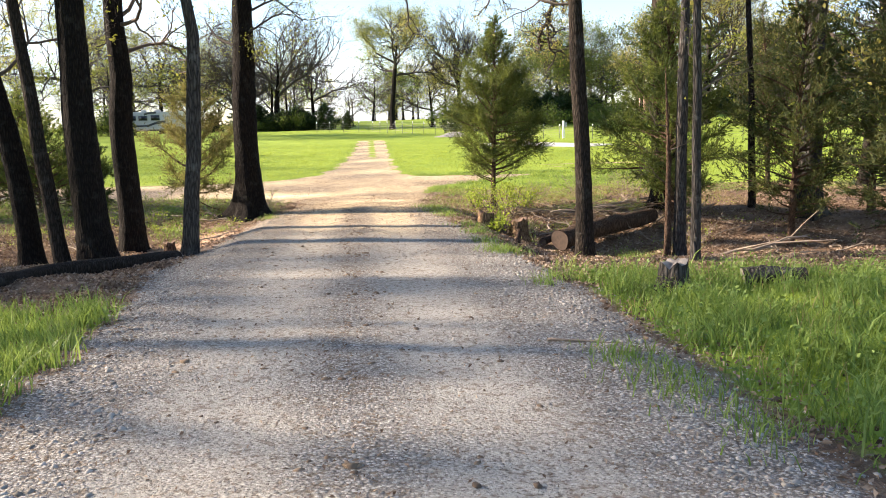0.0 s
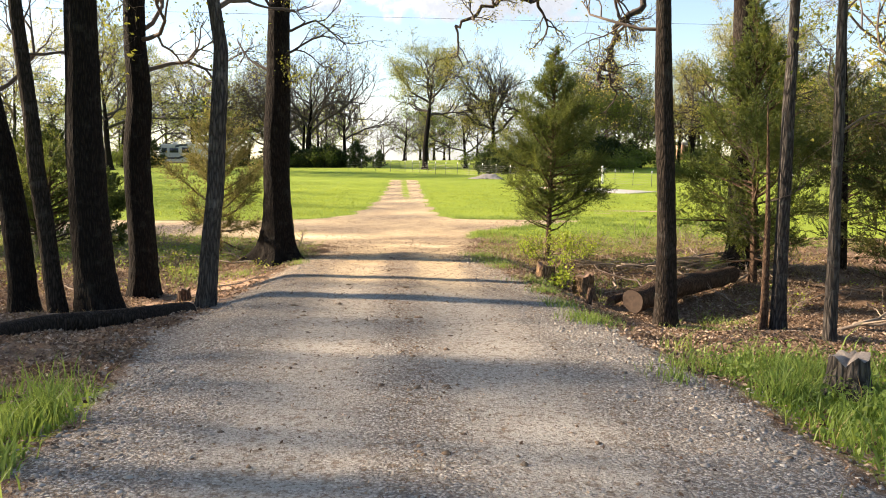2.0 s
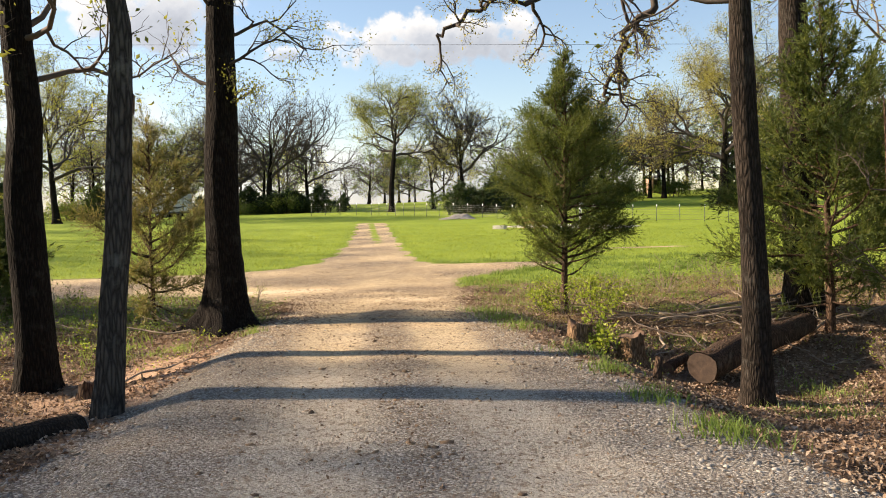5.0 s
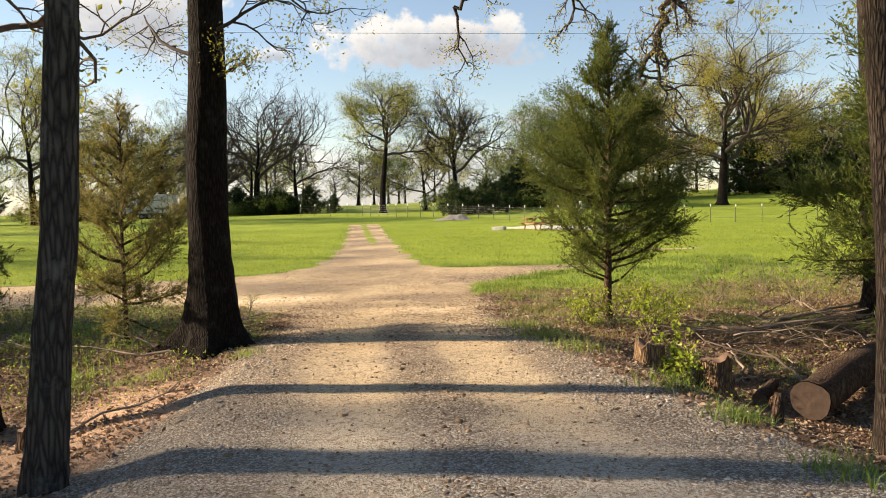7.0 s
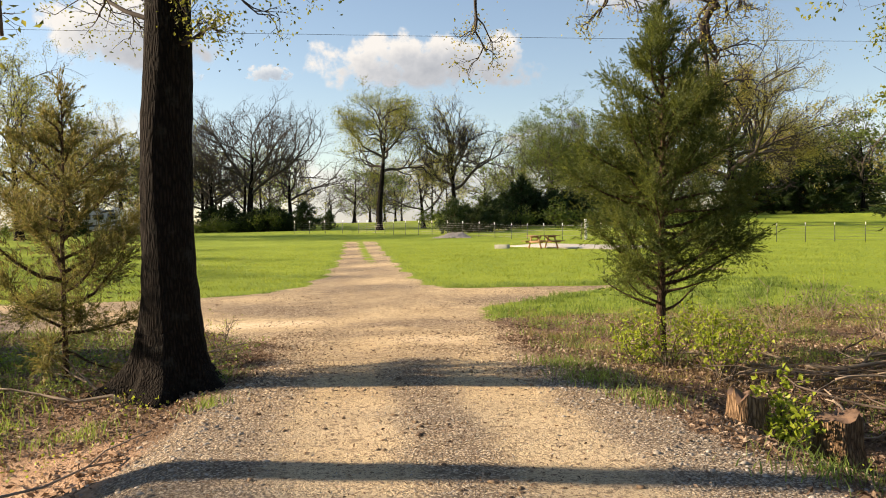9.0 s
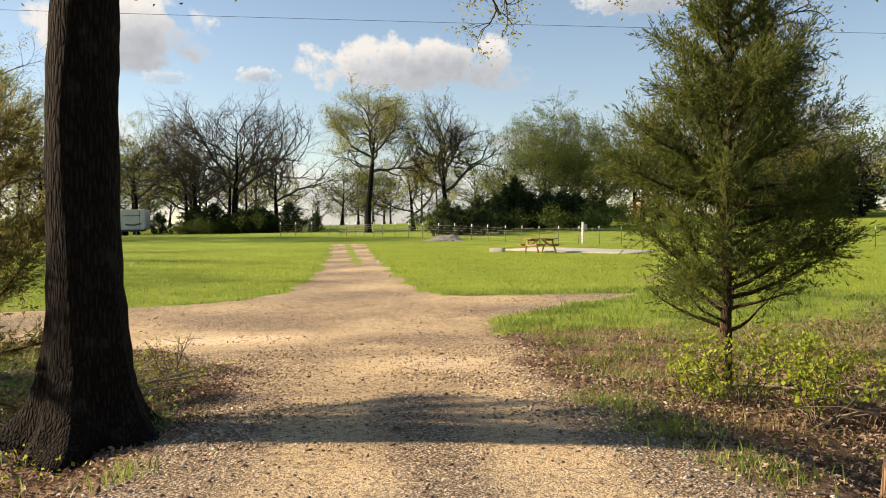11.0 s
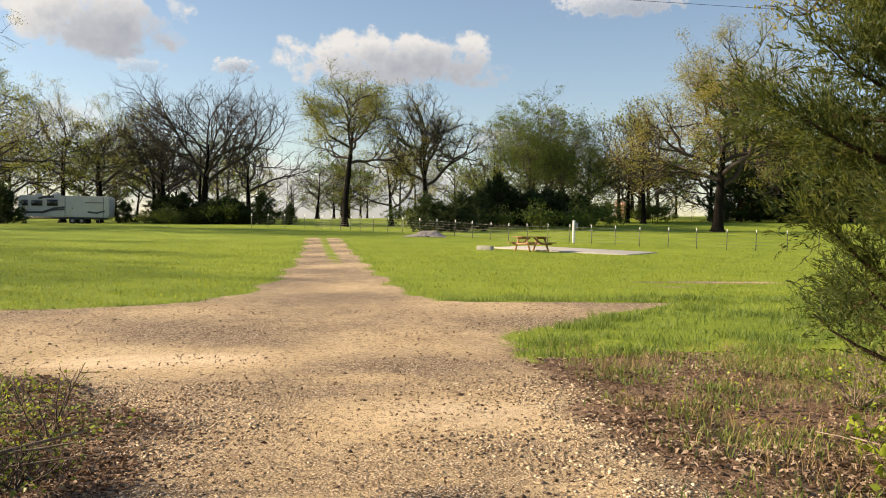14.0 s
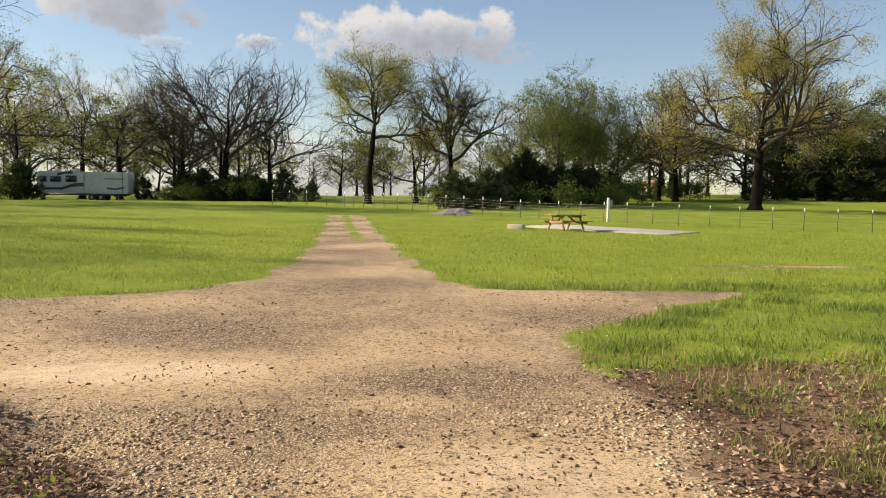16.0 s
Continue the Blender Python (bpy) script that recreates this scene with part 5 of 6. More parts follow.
x, y = scatter(rg, 40000, -24, -2.5, 35.0, 37.6, lambda x, y: np.exp(-((off_road(x, y) - 0.05 - 0.25 * wave(x, y, 1.6, 4)) / 0.28) ** 2) * clumps(x, y, 3.3, 9))
stuff("grass", "ragged grass fringe where the meadow meets dirt", "grass", *blades(rg, x, y, 0.13, 0.016, 0.7, 1), MAT["grass"])
x, y = scatter(rg, 16000, 2.5, 20, 36.6, 39.5, lambda x, y: np.exp(-((off_road(x, y) - 0.05 - 0.25 * wave(x, y, 1.6, 4)) / 0.28) ** 2) * clumps(x, y, 3.3, 9))
stuff("grass", "ragged grass fringe beside the dirt spur", "grass", *blades(rg, x, y, 0.12, 0.016, 0.7, 1), MAT["grass"])

# dead leaves
def litter(n, x0, x1, y0, y1, keep, size):
    x, y = scatter(rg, n, x0, x1, y0, y1, keep)
    c = np.stack([x, y, height(x, y) + rg.uniform(0.004, 0.03, len(x))], -1)
    return leaf_quads(rg, c, size, 0.6, 0.5)


near = lambda x, y: np.clip(clumps(x, y, 1.9, 8) + 0.35, 0, 1) * step(-0.12, 0.35, off_road(x, y))
V, T = litter(110000, 1.4, 9.0, 9.5, 30.5, lambda x, y: near(x, y) * (1 - 0.8 * covers(x, y)["grass"]) * (1 - 0.6 * step(24, 26.5, y)), 0.058)
stuff("leaf_litter", "brown dead oak leaves on the bank", "leaf litter", V, T, MAT["litter"])
V, T = litter(88000, -9.0, -1.5, 9.0, 30.0, lambda x, y: near(x, y) * (1 - 0.8 * covers(x, y)["grass"]) * (1 - 0.6 * covers(x, y)["clay"]), 0.058)
stuff("leaf_litter", "brown dead leaves beneath the trees", "leaf litter", V, T, MAT["litter"])
V, T = litter(15000, -6.5, -1.6, 22.8, 28.6, lambda x, y: clumps(x, y, 2.3, 5) * step(-0.35, 0.25, off_road(x, y)), 0.05)
stuff("leaf_litter", "curled brown leaves heaped at the gravel margin", "leaf litter", V, T, MAT["litter"])
V, T = litter(34000, 8.0, 17.0, 9.0, 31.0, lambda x, y: np.clip(clumps(x, y, 1.3, 8) + 0.4, 0, 1), 0.075)
stuff("leaf_litter", "brown dead leaves on the wood's floor", "leaf litter", V, T, MAT["litter"])
V, T = litter(16000, -15.0, -8.0, 12.0, 27.0, lambda x, y: np.clip(clumps(x, y, 1.3, 8) + 0.4, 0, 1), 0.075)
stuff("leaf_litter", "dead leaves on the shaded wood floor", "leaf litter", V, T, MAT["litter"])
V, T = litter(40000, -3.8, 3.6, 2.5, 18, lambda x, y: np.exp(-((off_road(x, y) - 0.35) / 0.33) ** 2) * np.clip(clumps(x, y, 2.0, 19) + 0.2, 0, 1), 0.052)
stuff("leaf_litter", "dead leaves caught along the gravel edge", "leaf litter", V, T, MAT["litter"])
V, T = litter(19000, -2.4, 2.3, 2.5, 30, lambda x, y: 0.25 + 0.75 * np.exp(-((x - middle(y) - 0.15 * wave(x * 0, y, 0.9)) / 0.2) ** 2) * clumps(x, y, 2.2, 3), 0.032)
stuff("leaf_litter", "scattered dead leaves on the drive", "leaf litter", V, T, MAT["litter"])

V, T = litter(9000, -8.0, 5.0, 22.0, 36.0, lambda x, y: step(0.3, -0.1, off_road(x, y)) * clumps(x, y, 1.4, 12) ** 2, 0.042)
stuff("leaf_litter", "stray brown leaves blown over the dirt crossing", "leaf litter", V, T, MAT["litter"])

# loose stones
ico = bmesh.new()
bmesh.ops.create_icosphere(ico, subdivisions=1, radius=1.0)
ICO_V = np.array([v.co[:] for v in ico.verts])
ICO_T = np.array([[v.index for v in f.verts] for f in ico.faces])
ico.free()


CHIP_V = np.array([(1, 0, -0.5), (0, 1, -0.5), (-1, 0, -0.5), (0, -1, -0.5), (0.15, 0.1, 0.9)])
CHIP_T = np.array([(0, 1, 4), (1, 2, 4), (2, 3, 4), (3, 0, 4)])


def pebbles(x, y, size, V0=None, T0=None):
    """Angular stones, the small ones simpler than the large."""
    if V0 is None:
        big = size > 0.0145
        Va, Ta = pebbles(x[big], y[big], size[big], ICO_V, ICO_T)
        Vb, Tb = pebbles(x[~big], y[~big], size[~big], CHIP_V, CHIP_T)
        return np.vstack([Va, Vb]), np.vstack([Ta, Tb + len(Va)])
    n, m = len(x), len(V0)
    s = size[:, None, None] * (1 + rg.normal(0, 0.30, (n, m, 1)))
    shape = V0[None] * s * np.stack([rg.uniform(0.7, 1.4, n), rg.uniform(0.7, 1.3, n), rg.uniform(0.45, 0.8, n)], -1)[:, None]
    a = rg.uniform(0, 6.283, n)
    c, d = np.cos(a)[:, None], np.sin(a)[:, None]
    px, py = shape[..., 0] * c - shape[..., 1] * d, shape[..., 0] * d + shape[..., 1] * c
    z = height(x, y)[:, None] + shape[..., 2] - (size * 0.05)[:, None]
    V = np.stack([px + x[:, None], py + y[:, None], z], -1).reshape(-1, 3)
    return V, (T0[None] + (np.arange(n) * m)[:, None, None]).reshape(-1, 3)


def on_drive(x, y):
    cv = covers(x, y)
    return np.clip(1.25 * cv["loose"] - 0.2, 0.05, 1) * step(0.35, -0.05, off_road(x, y)) * np.clip(1.2 - y / 34, 0.15, 1)


x, y = scatter(rg, 110000, -2.9, 2.8, 2.4, 24, on_drive)
stuff("gravel", "loose grey crushed stone on the drive", "gravel", *pebbles(x, y, np.minimum(rg.gamma(3.0, 0.0019, len(x)) + 0.003, 0.0145)), MAT["stone"])
x, y = scatter(rg, 42000, -3.8, 3.0, 2.4, 23, lambda x, y: np.exp(-((off_road(x, y) + 0.28) / 0.46) ** 2) * np.clip(1.25 - y / 26, 0.3, 1))
stuff("gravel", "coarse grey stones heaped at the drive's edge", "gravel", *pebbles(x, y, np.minimum(rg.gamma(3.2, 0.0030, len(x)) + 0.004, 0.025)), MAT["stone"])
x, y = scatter(rg, 50000, -4.2, 4.2, 21.5, 28.5, lambda x, y: step(0.8, 0.1, off_road(x, y)) * np.clip(0.15 + 0.9 * wave(x, y, 1.5, 6) + 0.9 * np.exp(-((off_road(x, y) + 0.25) / 0.5) ** 2) - covers(x, y)["pale"], 0.03, 1))
stuff("gravel", "coarse tan stones strewn along the dirt's margins", "gravel", *pebbles(x, y, np.minimum(rg.gamma(3.0, 0.0026, len(x)) + 0.004, 0.02)), MAT["stone_tan"])
x, y = scatter(rg, 115000, -6.5, 5.0, 21, 37, lambda x, y: step(0.75, -0.1, off_road(x, y)) * np.clip(0.42 + 0.75 * (covers(x, y)["loose"] - 0.5) + 0.5 * step(0.8, 0, -off_road(x, y)) * step(32, 29, y), 0.05, 1) * np.clip(1.6 - (y - 20) / 17, 0.3, 1))
stuff("gravel", "tan pebbles scattered over the dirt crossing", "gravel", *pebbles(x, y, np.minimum(rg.gamma(3.0, 0.0020, len(x)) + 0.003, 0.016)), MAT["stone_tan"])
x, y = scatter(rg, 9500, -2.5, 2.3, 2.5, 24, lambda x, y: (0.12 + np.exp(-((x - middle(y) - 0.12 * wave(x * 0, y, 0.9)) / 0.22) ** 2) + 0.3 * step(-0.4, -0.1, off_road(x, y))) * clumps(x, y, 2.2, 24) * step(0.1, -0.1, off_road(x, y)))
stuff("dirt_clods", "dark crumbs of moss and mulch on the drive", "clods", *pebbles(x, y, rg.gamma(4.0, 0.0031, len(x)) + 0.004), MAT["clod"])
x, y = scatter(rg, 3200, -7.0, 5.0, 20, 37, lambda x, y: step(0.2, -0.2, off_road(x, y)) * clumps(x, y, 1.9, 14) ** 2)
stuff("dirt_clods", "dark brown clods on the dirt crossing", "clods", *pebbles(x, y, rg.gamma(4.0, 0.0027, len(x)) + 0.004), MAT["clod"])

# low weeds with round leaves
def weeds(n, x0, x1, y0, y1, keep, size, up):
    x, y = scatter(rg, n, x0, x1, y0, y1, keep)
    c = np.stack([x, y, height(x, y) + rg.uniform(0.02, up, len(x))], -1)
    return leaf_quads(rg, c, size, 0.6, 0.75)


V, T = weeds(16000, 2.3, 7.5, 2.5, 11.5, lambda x, y: (0.9 * clumps(x, y, 2.4, 11) ** 2 + 0.7 * step(7, 4.5, y) * step(3.2, 3.6, x)) * step(0.05, 0.5, off_road(x, y)) * strip_bare(x, y), 0.05, 0.2)
stuff("weeds", "low round-leaved green weeds in the grass", "weeds", V, T, MAT["grass"])
V, T = weeds(9000, 1.6, 11.0, 19.0, 31.0, lambda x, y: 0.55 * clumps(x, y, 1.6, 13) ** 2 * step(0.3, 0.9, off_road(x, y)), 0.04, 0.14)
stuff("weeds", "scattered green weeds among dead leaves", "weeds", V, T, MAT["leaf_bush"])
V, T = weeds(14000, -9.0, -2.2, 19.5, 29.5, lambda x, y: 0.5 * clumps(x, y, 1.8, 15) ** 2 * step(0.3, 0.9, off_road(x, y)), 0.04, 0.14)
stuff("weeds", "sparse green weeds under the oak", "weeds", V, T, MAT["leaf_bush"])
V, T = weeds(11000, -6.5, -2.0, 22.5, 28.2, lambda x, y: clumps(x, y, 2.4, 21) ** 2 * step(0.1, 0.7, off_road(x, y)), 0.04, 0.2)
stuff("weeds", "knee-low green weeds among heaped leaves", "weeds", V, T, MAT["grass"])
x, y = scatter(rg, 16000, 1.6, 7.5, 23.5, 31.0, lambda x, y: clumps(x, y, 2.3, 17) ** 1.5 * step(0.1, 0.6, off_road(x, y)))
stuff("grass_tuft", "green grass tufts in the brush margin", "grass", *blades(rg, x, y, 0.14, 0.009, 0.7), MAT["grass"])

# ---- picnic place, fence, caravan, sheds ----
MAT.update(
    pine=plain("orange_pine", (0.17, 0.085, 0.035), (0.42, 0.24, 0.105), 0.7, 3, (6, 1, 6)),
    concrete=plain("pale_concrete", (0.36, 0.34, 0.30), (0.56, 0.53, 0.48), 0.9, 3),
    post_green=plain("green_steel", (0.025, 0.035, 0.025), (0.07, 0.085, 0.06), 0.6, 20),
    white_paint=plain("white_paint", (0.68, 0.68, 0.66), (0.82, 0.82, 0.80), 0.5, 6, bump=0.05),
    wire=plain("galvanised_wire", (0.16, 0.16, 0.16), (0.34, 0.34, 0.33), 0.5, 20, metal=0.6),
    caravan=plain("caravan_shell", (0.50, 0.49, 0.48), (0.64, 0.63, 0.62), 0.4, 1.5, bump=0.03),
    decal=plain("dark_decal", (0.03, 0.035, 0.045), (0.07, 0.075, 0.09), 0.4, 3, bump=0.02),
    glass=plain("dark_window", (0.012, 0.014, 0.018), (0.03, 0.033, 0.04), 0.1, 3, bump=0.0),
    rubber=plain("tyre_rubber", (0.015, 0.015, 0.015), (0.035, 0.035, 0.033), 0.85, 12),
    steel=plain("grey_steel", (0.22, 0.22, 0.22), (0.42, 0.42, 0.42), 0.4, 10, metal=0.7),
    brick=plain("faded_brick", (0.34, 0.20, 0.14), (0.52, 0.35, 0.26), 0.9, 4),
    tin=plain("weathered_tin", (0.22, 0.21, 0.19), (0.42, 0.40, 0.37), 0.55, 2, (8, 8, 1), metal=0.3),
    dark_wood=plain("dark_barn_wood", (0.03, 0.024, 0.02), (0.085, 0.07, 0.058), 0.9, 3, (8, 8, 1)),
    rubble=plain("grey_rubble", (0.18, 0.165, 0.145), (0.38, 0.355, 0.32), 0.95, 3, bump=0.8, dist=0.1),
)


def bar(a, b, w, t, up=(0, 0, 1)):
    """A squared timber from a to b, w across and t thick."""
    a, b = np.array(a, float), np.array(b, float)
    d = unit(b - a)
    s = unit(np.cross(d, np.array(up, float)))
    u = np.cross(s, d)
    p = Pile()
    V = [e + s * i * w / 2 + u * j * t / 2 for e in (a, b) for i, j in ((-1, -1), (1, -1), (1, 1), (-1, 1))]
    p.add(V, None, [(0, 1, 2, 3), (7, 6, 5, 4), (0, 4, 5, 1), (1, 5, 6, 2), (2, 6, 7, 3), (3, 7, 4, 0)])
    return p


table = thing("picnic_table", (11.45, 64.5, gz(11.45, 64.5)), "orange pine picnic table with attached benches on grass", "table", rz=24, scale=1.12)
for k in range(5):
    part("board", bar((-0.92, -0.30 + 0.15 * k, 0.73), (0.92, -0.30 + 0.15 * k, 0.73), 0.14, 0.04), MAT["pine"], table, bevel=0.006)
for s in (-1, 1):
    for k in (0, 1):
        part("bench_board", bar((-0.92, s * (0.62 + 0.145 * k), 0.44), (0.92, s * (0.62 + 0.145 * k), 0.44), 0.135, 0.04), MAT["pine"], table, bevel=0.006)
    part("seat_beam", bar((s * 0.62, -0.78, 0.385), (s * 0.62, 0.78, 0.385), 0.04, 0.09), MAT["pine"], table)
    part("top_beam", bar((s * 0.62, -0.36, 0.665), (s * 0.62, 0.36, 0.665), 0.04, 0.09), MAT["pine"], table)
    for e in (-1, 1):
        part("leg", bar((s * 0.58, e * 0.60, 0.0), (s * 0.58, e * 0.26, 0.70), 0.09, 0.04, (1, 0, 0)), MAT["pine"], table)
    part("brace", bar((s * 0.58, 0, 0.40), (s * 0.12, 0, 0.70), 0.08, 0.035, (0, 1, 0)), MAT["pine"], table)

slab = Pile()
corners = [(9.6, 67.6), (15.9, 61.5), (18.9, 64.6), (12.8, 70.2)]
low, high = [(cx, cy, gz(cx, cy) - 0.1) for cx, cy in corners], [(cx, cy, gz(cx, cy) + 0.045) for cx, cy in corners]
slab.add(low + high, None, [(4, 5, 6, 7), (0, 1, 5, 4), (1, 2, 6, 5), (2, 3, 7, 6), (3, 0, 4, 7)])
tagged(part("concrete_pad", slab, MAT["concrete"], bevel=0.02), "pale concrete parking pad set in grass", "concrete pad")
blk = Pile()
blk.box(-0.42, 0.42, -0.28, 0.28, -0.05, 0.24)
block = tagged(part("concrete_block", blk, MAT["concrete"], bevel=0.02), "low pale concrete block beside the picnic table", "block")
block.matrix_basis = pose(9.0, 65.4, gz(9.0, 65.4), 0, 0, -30)

pedestal = thing("utility_post", (17.35, 75.2, gz(17.35, 75.2) - 0.2), "white utility post beside the fence", "post")
p = Pile()
p.tube(np.array([(0, 0, -0.2), (0, 0, 1.45), (0, 0, 1.75)]), [0.10, 0.10, 0.10], 8, True)
part("post", p, MAT["white_paint"], pedestal, bevel=0.01)
p = Pile()
p.box(0.09, 0.26, -0.1, 0.1, 1.15, 1.6)
part("meter_box", p, MAT["steel"], pedestal, "grey meter box", bevel=0.015)

# wire fence on steel posts
LINE = [(46.0, 59.5), (28.4, 66.0), (20.0, 70.8), (15.6, 76.2), (10.5, 82.3), (4.0, 90.0), (0.5, 97.0), (-7.0, 100.0)]
seg = [math.dist(a, b) for a, b in zip(LINE, LINE[1:])]
run = np.concatenate([[0], np.cumsum(seg)])


def fence_at(s):
    return float(np.interp(s, run, [q[0] for q in LINE])), float(np.interp(s, run, [q[1] for q in LINE]))


fence = thing("wire_fence", (0, 0, 0), "wire fence on dark steel posts with white tips", "fence")
post_shape, tip_shape = Pile(), Pile()
post_shape.box(-0.022, 0.022, -0.006, 0.006, -0.3, 1.18)
post_shape.box(-0.006, 0.006, 0.006, 0.034, -0.3, 1.18)
tip_shape.box(-0.026, 0.026, -0.010, 0.038, 1.10, 1.30)
pm, tm = post_shape.mesh("post"), tip_shape.mesh("tip")
posts = []
rf = np.random.default_rng(3)
s = 0.0
while s < run[-1]:
    fx, fy = fence_at(s)
    m = pose(fx, fy, gz(fx, fy), rf.normal(0, 1.2), rf.normal(0, 1.2), -40)
    post = part("post", pm, MAT["post_green"], fence)
    post.matrix_basis = m
    tip = part("tip", tm, MAT["white_paint"], post, "white painted tip")
    posts.append((fx, fy, gz(fx, fy)))
    s += 1.75 + rf.normal(0, 0.06)
for k in range(6):
    p = Pile()
    p.tube(np.array(posts) + np.array([0, 0, 0.15 + 0.19 * k]), np.full(len(posts), 0.007), 3)
    part("wire_strand", p, MAT["wire"], fence)

# heap of rubble by the fence
rh = np.random.default_rng(9)
p = Pile()
hx, hy = np.meshgrid(np.linspace(-1.6, 1.6, 34), np.linspace(-1.1, 1.1, 24), indexing="ij")
hz = 0.42 * np.exp(-((hx / 0.95) ** 2 + (hy / 0.6) ** 2)) + 0.25 * np.exp(-(((hx - 0.9) / 0.5) ** 2 + (hy / 0.5) ** 2)) + rh.normal(0, 0.035, hx.shape) - 0.06
i, j = np.meshgrid(np.arange(33), np.arange(23), indexing="ij")
p.add(np.stack([hx, hy, hz], -1).reshape(-1, 3), None, np.stack([i * 24 + j, (i + 1) * 24 + j, (i + 1) * 24 + j + 1, i * 24 + j + 1], -1).reshape(-1, 4))
heap = tagged(part("rubble_heap", p, MAT["rubble"]), "low heap of grey rubble on grass", "rubble heap")
heap.matrix_basis = pose(8.0, 82.5, gz(8.0, 82.5) + 0.02, 0, 0, -10)


# caravan
def caravan():
    cx, cy = -26.6, 117.0
    ob = thing("caravan", (cx, cy, gz(cx, cy)), "white and grey travel trailer parked under trees", "caravan", rz=-3)
    L, W, z0, z1 = 9.4, 2.45, 0.75, 3.05
    bm = bmesh.new()
    prof = [(-L / 2, z0), (L / 2 - 0.12, z0), (L / 2, z0 + 0.2), (L / 2, z1 - 0.25), (L / 2 - 0.15, z1), (-L / 2 + 0.2, z1), (-L / 2, z1 - 0.25)]
    a = [bm.verts.new((x, -W / 2, z)) for x, z in prof]
    b = [bm.verts.new((x, W / 2, z)) for x, z in prof]
    bm.faces.new(a)
    bm.faces.new(b[::-1])
    for k in range(len(prof)):
        bm.faces.new((a[k], b[k], b[(k + 1) % len(prof)], a[(k + 1) % len(prof)]))
    bmesh.ops.recalc_face_normals(bm, faces=bm.faces[:])
    bmesh.ops.bevel(bm, geom=bm.edges[:], offset=0.06, segments=2, affect="EDGES")
    me = bpy.data.meshes.new("body")
    bm.to_mesh(me)
    bm.free()
    body = part("body", me, MAT["caravan"], ob)
    y = -W / 2
    for x0, x1, za, zb in [(-3.3, -2.2, 1.95, 2.5), (-1.7, -0.6, 1.95, 2.6), (-4.3, -3.7, 1.95, 2.5)]:
        w = Pile()
        w.box(x0 - 0.05, x1 + 0.05, y - 0.03, y + 0.02, za - 0.05, zb + 0.05)
        fr = part("window", w, MAT["steel"], body, bevel=0.01)
        g = Pile()
        g.box(x0, x1, y - 0.04, y - 0.026, za, zb)
        part("pane", g, MAT["glass"], fr)
    d = Pile()
    d.box(0.2, 1.0, y - 0.025, y + 0.02, 0.85, 2.7)
    door = part("door", d, MAT["caravan"], body, bevel=0.015)
    h = Pile()
    h.box(0.88, 0.95, y - 0.06, y - 0.02, 1.6, 1.75)
    part("door_handle", h, MAT["decal"], door)
    for pts, r in [([(-4.4, 1.15), (-2.2, 1.2), (-0.9, 1.65), (0.1, 1.75)], 0.06), ([(-2.3, 1.1), (-1.2, 1.45), (0.1, 1.55)], 0.04), ([(-2.6, 2.65), (-1.9, 2.85), (-1.0, 2.9)], 0.07), ([(2.2, 2.3), (4.2, 2.32)], 0.025), ([(2.5, 1.3), (3.4, 1.2), (4.3, 1.4)], 0.05)]:
        s = Pile()
        P = np.array([(x, y - 0.012, z) for x, z in pts])
        s.add(np.vstack([P + np.array([0, 0, r * 2.6]), P - np.array([0, 0, r * 1.2])]), None, [(k, k + 1, len(P) + k + 1, len(P) + k) for k in range(len(P) - 1)])
        part("stripe", s, MAT["decal"], body)
    for x in (0.13, 4.1):
        s = Pile()
        s.box(x, x + 0.05, y - 0.02, y + 0.02, 0.8, 3.0)
        part("trim", s, MAT["decal"], body)
    sk = Pile()
    sk.box(-4.4, 4.2, -W / 2 + 0.1, W / 2 - 0.1, 0.55, 0.76)
    part("chassis", sk, MAT["decal"], ob)
    for x in (0.9, 1.85):
        for s in (-1, 1):
            t = Pile()
            t.tube(np.array([(x, s * 0.95, 0.36), (x, s * 1.0, 0.36), (x, s * 1.15, 0.36), (x, s * 1.2, 0.36)]), [0.30, 0.36, 0.36, 0.30], 20, True)
            wh = part("wheel", t, MAT["rubber"], ob)
            r = Pile()
            r.tube(np.array([(x, s * 1.19, 0.36), (x, s * 1.215, 0.36)]), [0.2, 0.17], 16, True)
            part("rim", r, MAT["steel"], wh)
    for x, w in ((-1.5, 0.7), (-3.2, 0.5)):
        v = Pile()
        v.box(x, x + w, -0.35, 0.35, z1 - 0.01, z1 + 0.28)
        part("roof_unit", v, MAT["caravan"], ob, "boxy white roof air unit", bevel=0.04)
    for x in (-4.0, 3.6):
        j = Pile()
        j.box(x, x + 0.08, -1.0, -0.92, 0.0, 0.6)
        part("jack_leg", j, MAT["steel"], ob)
    return ob


caravan()


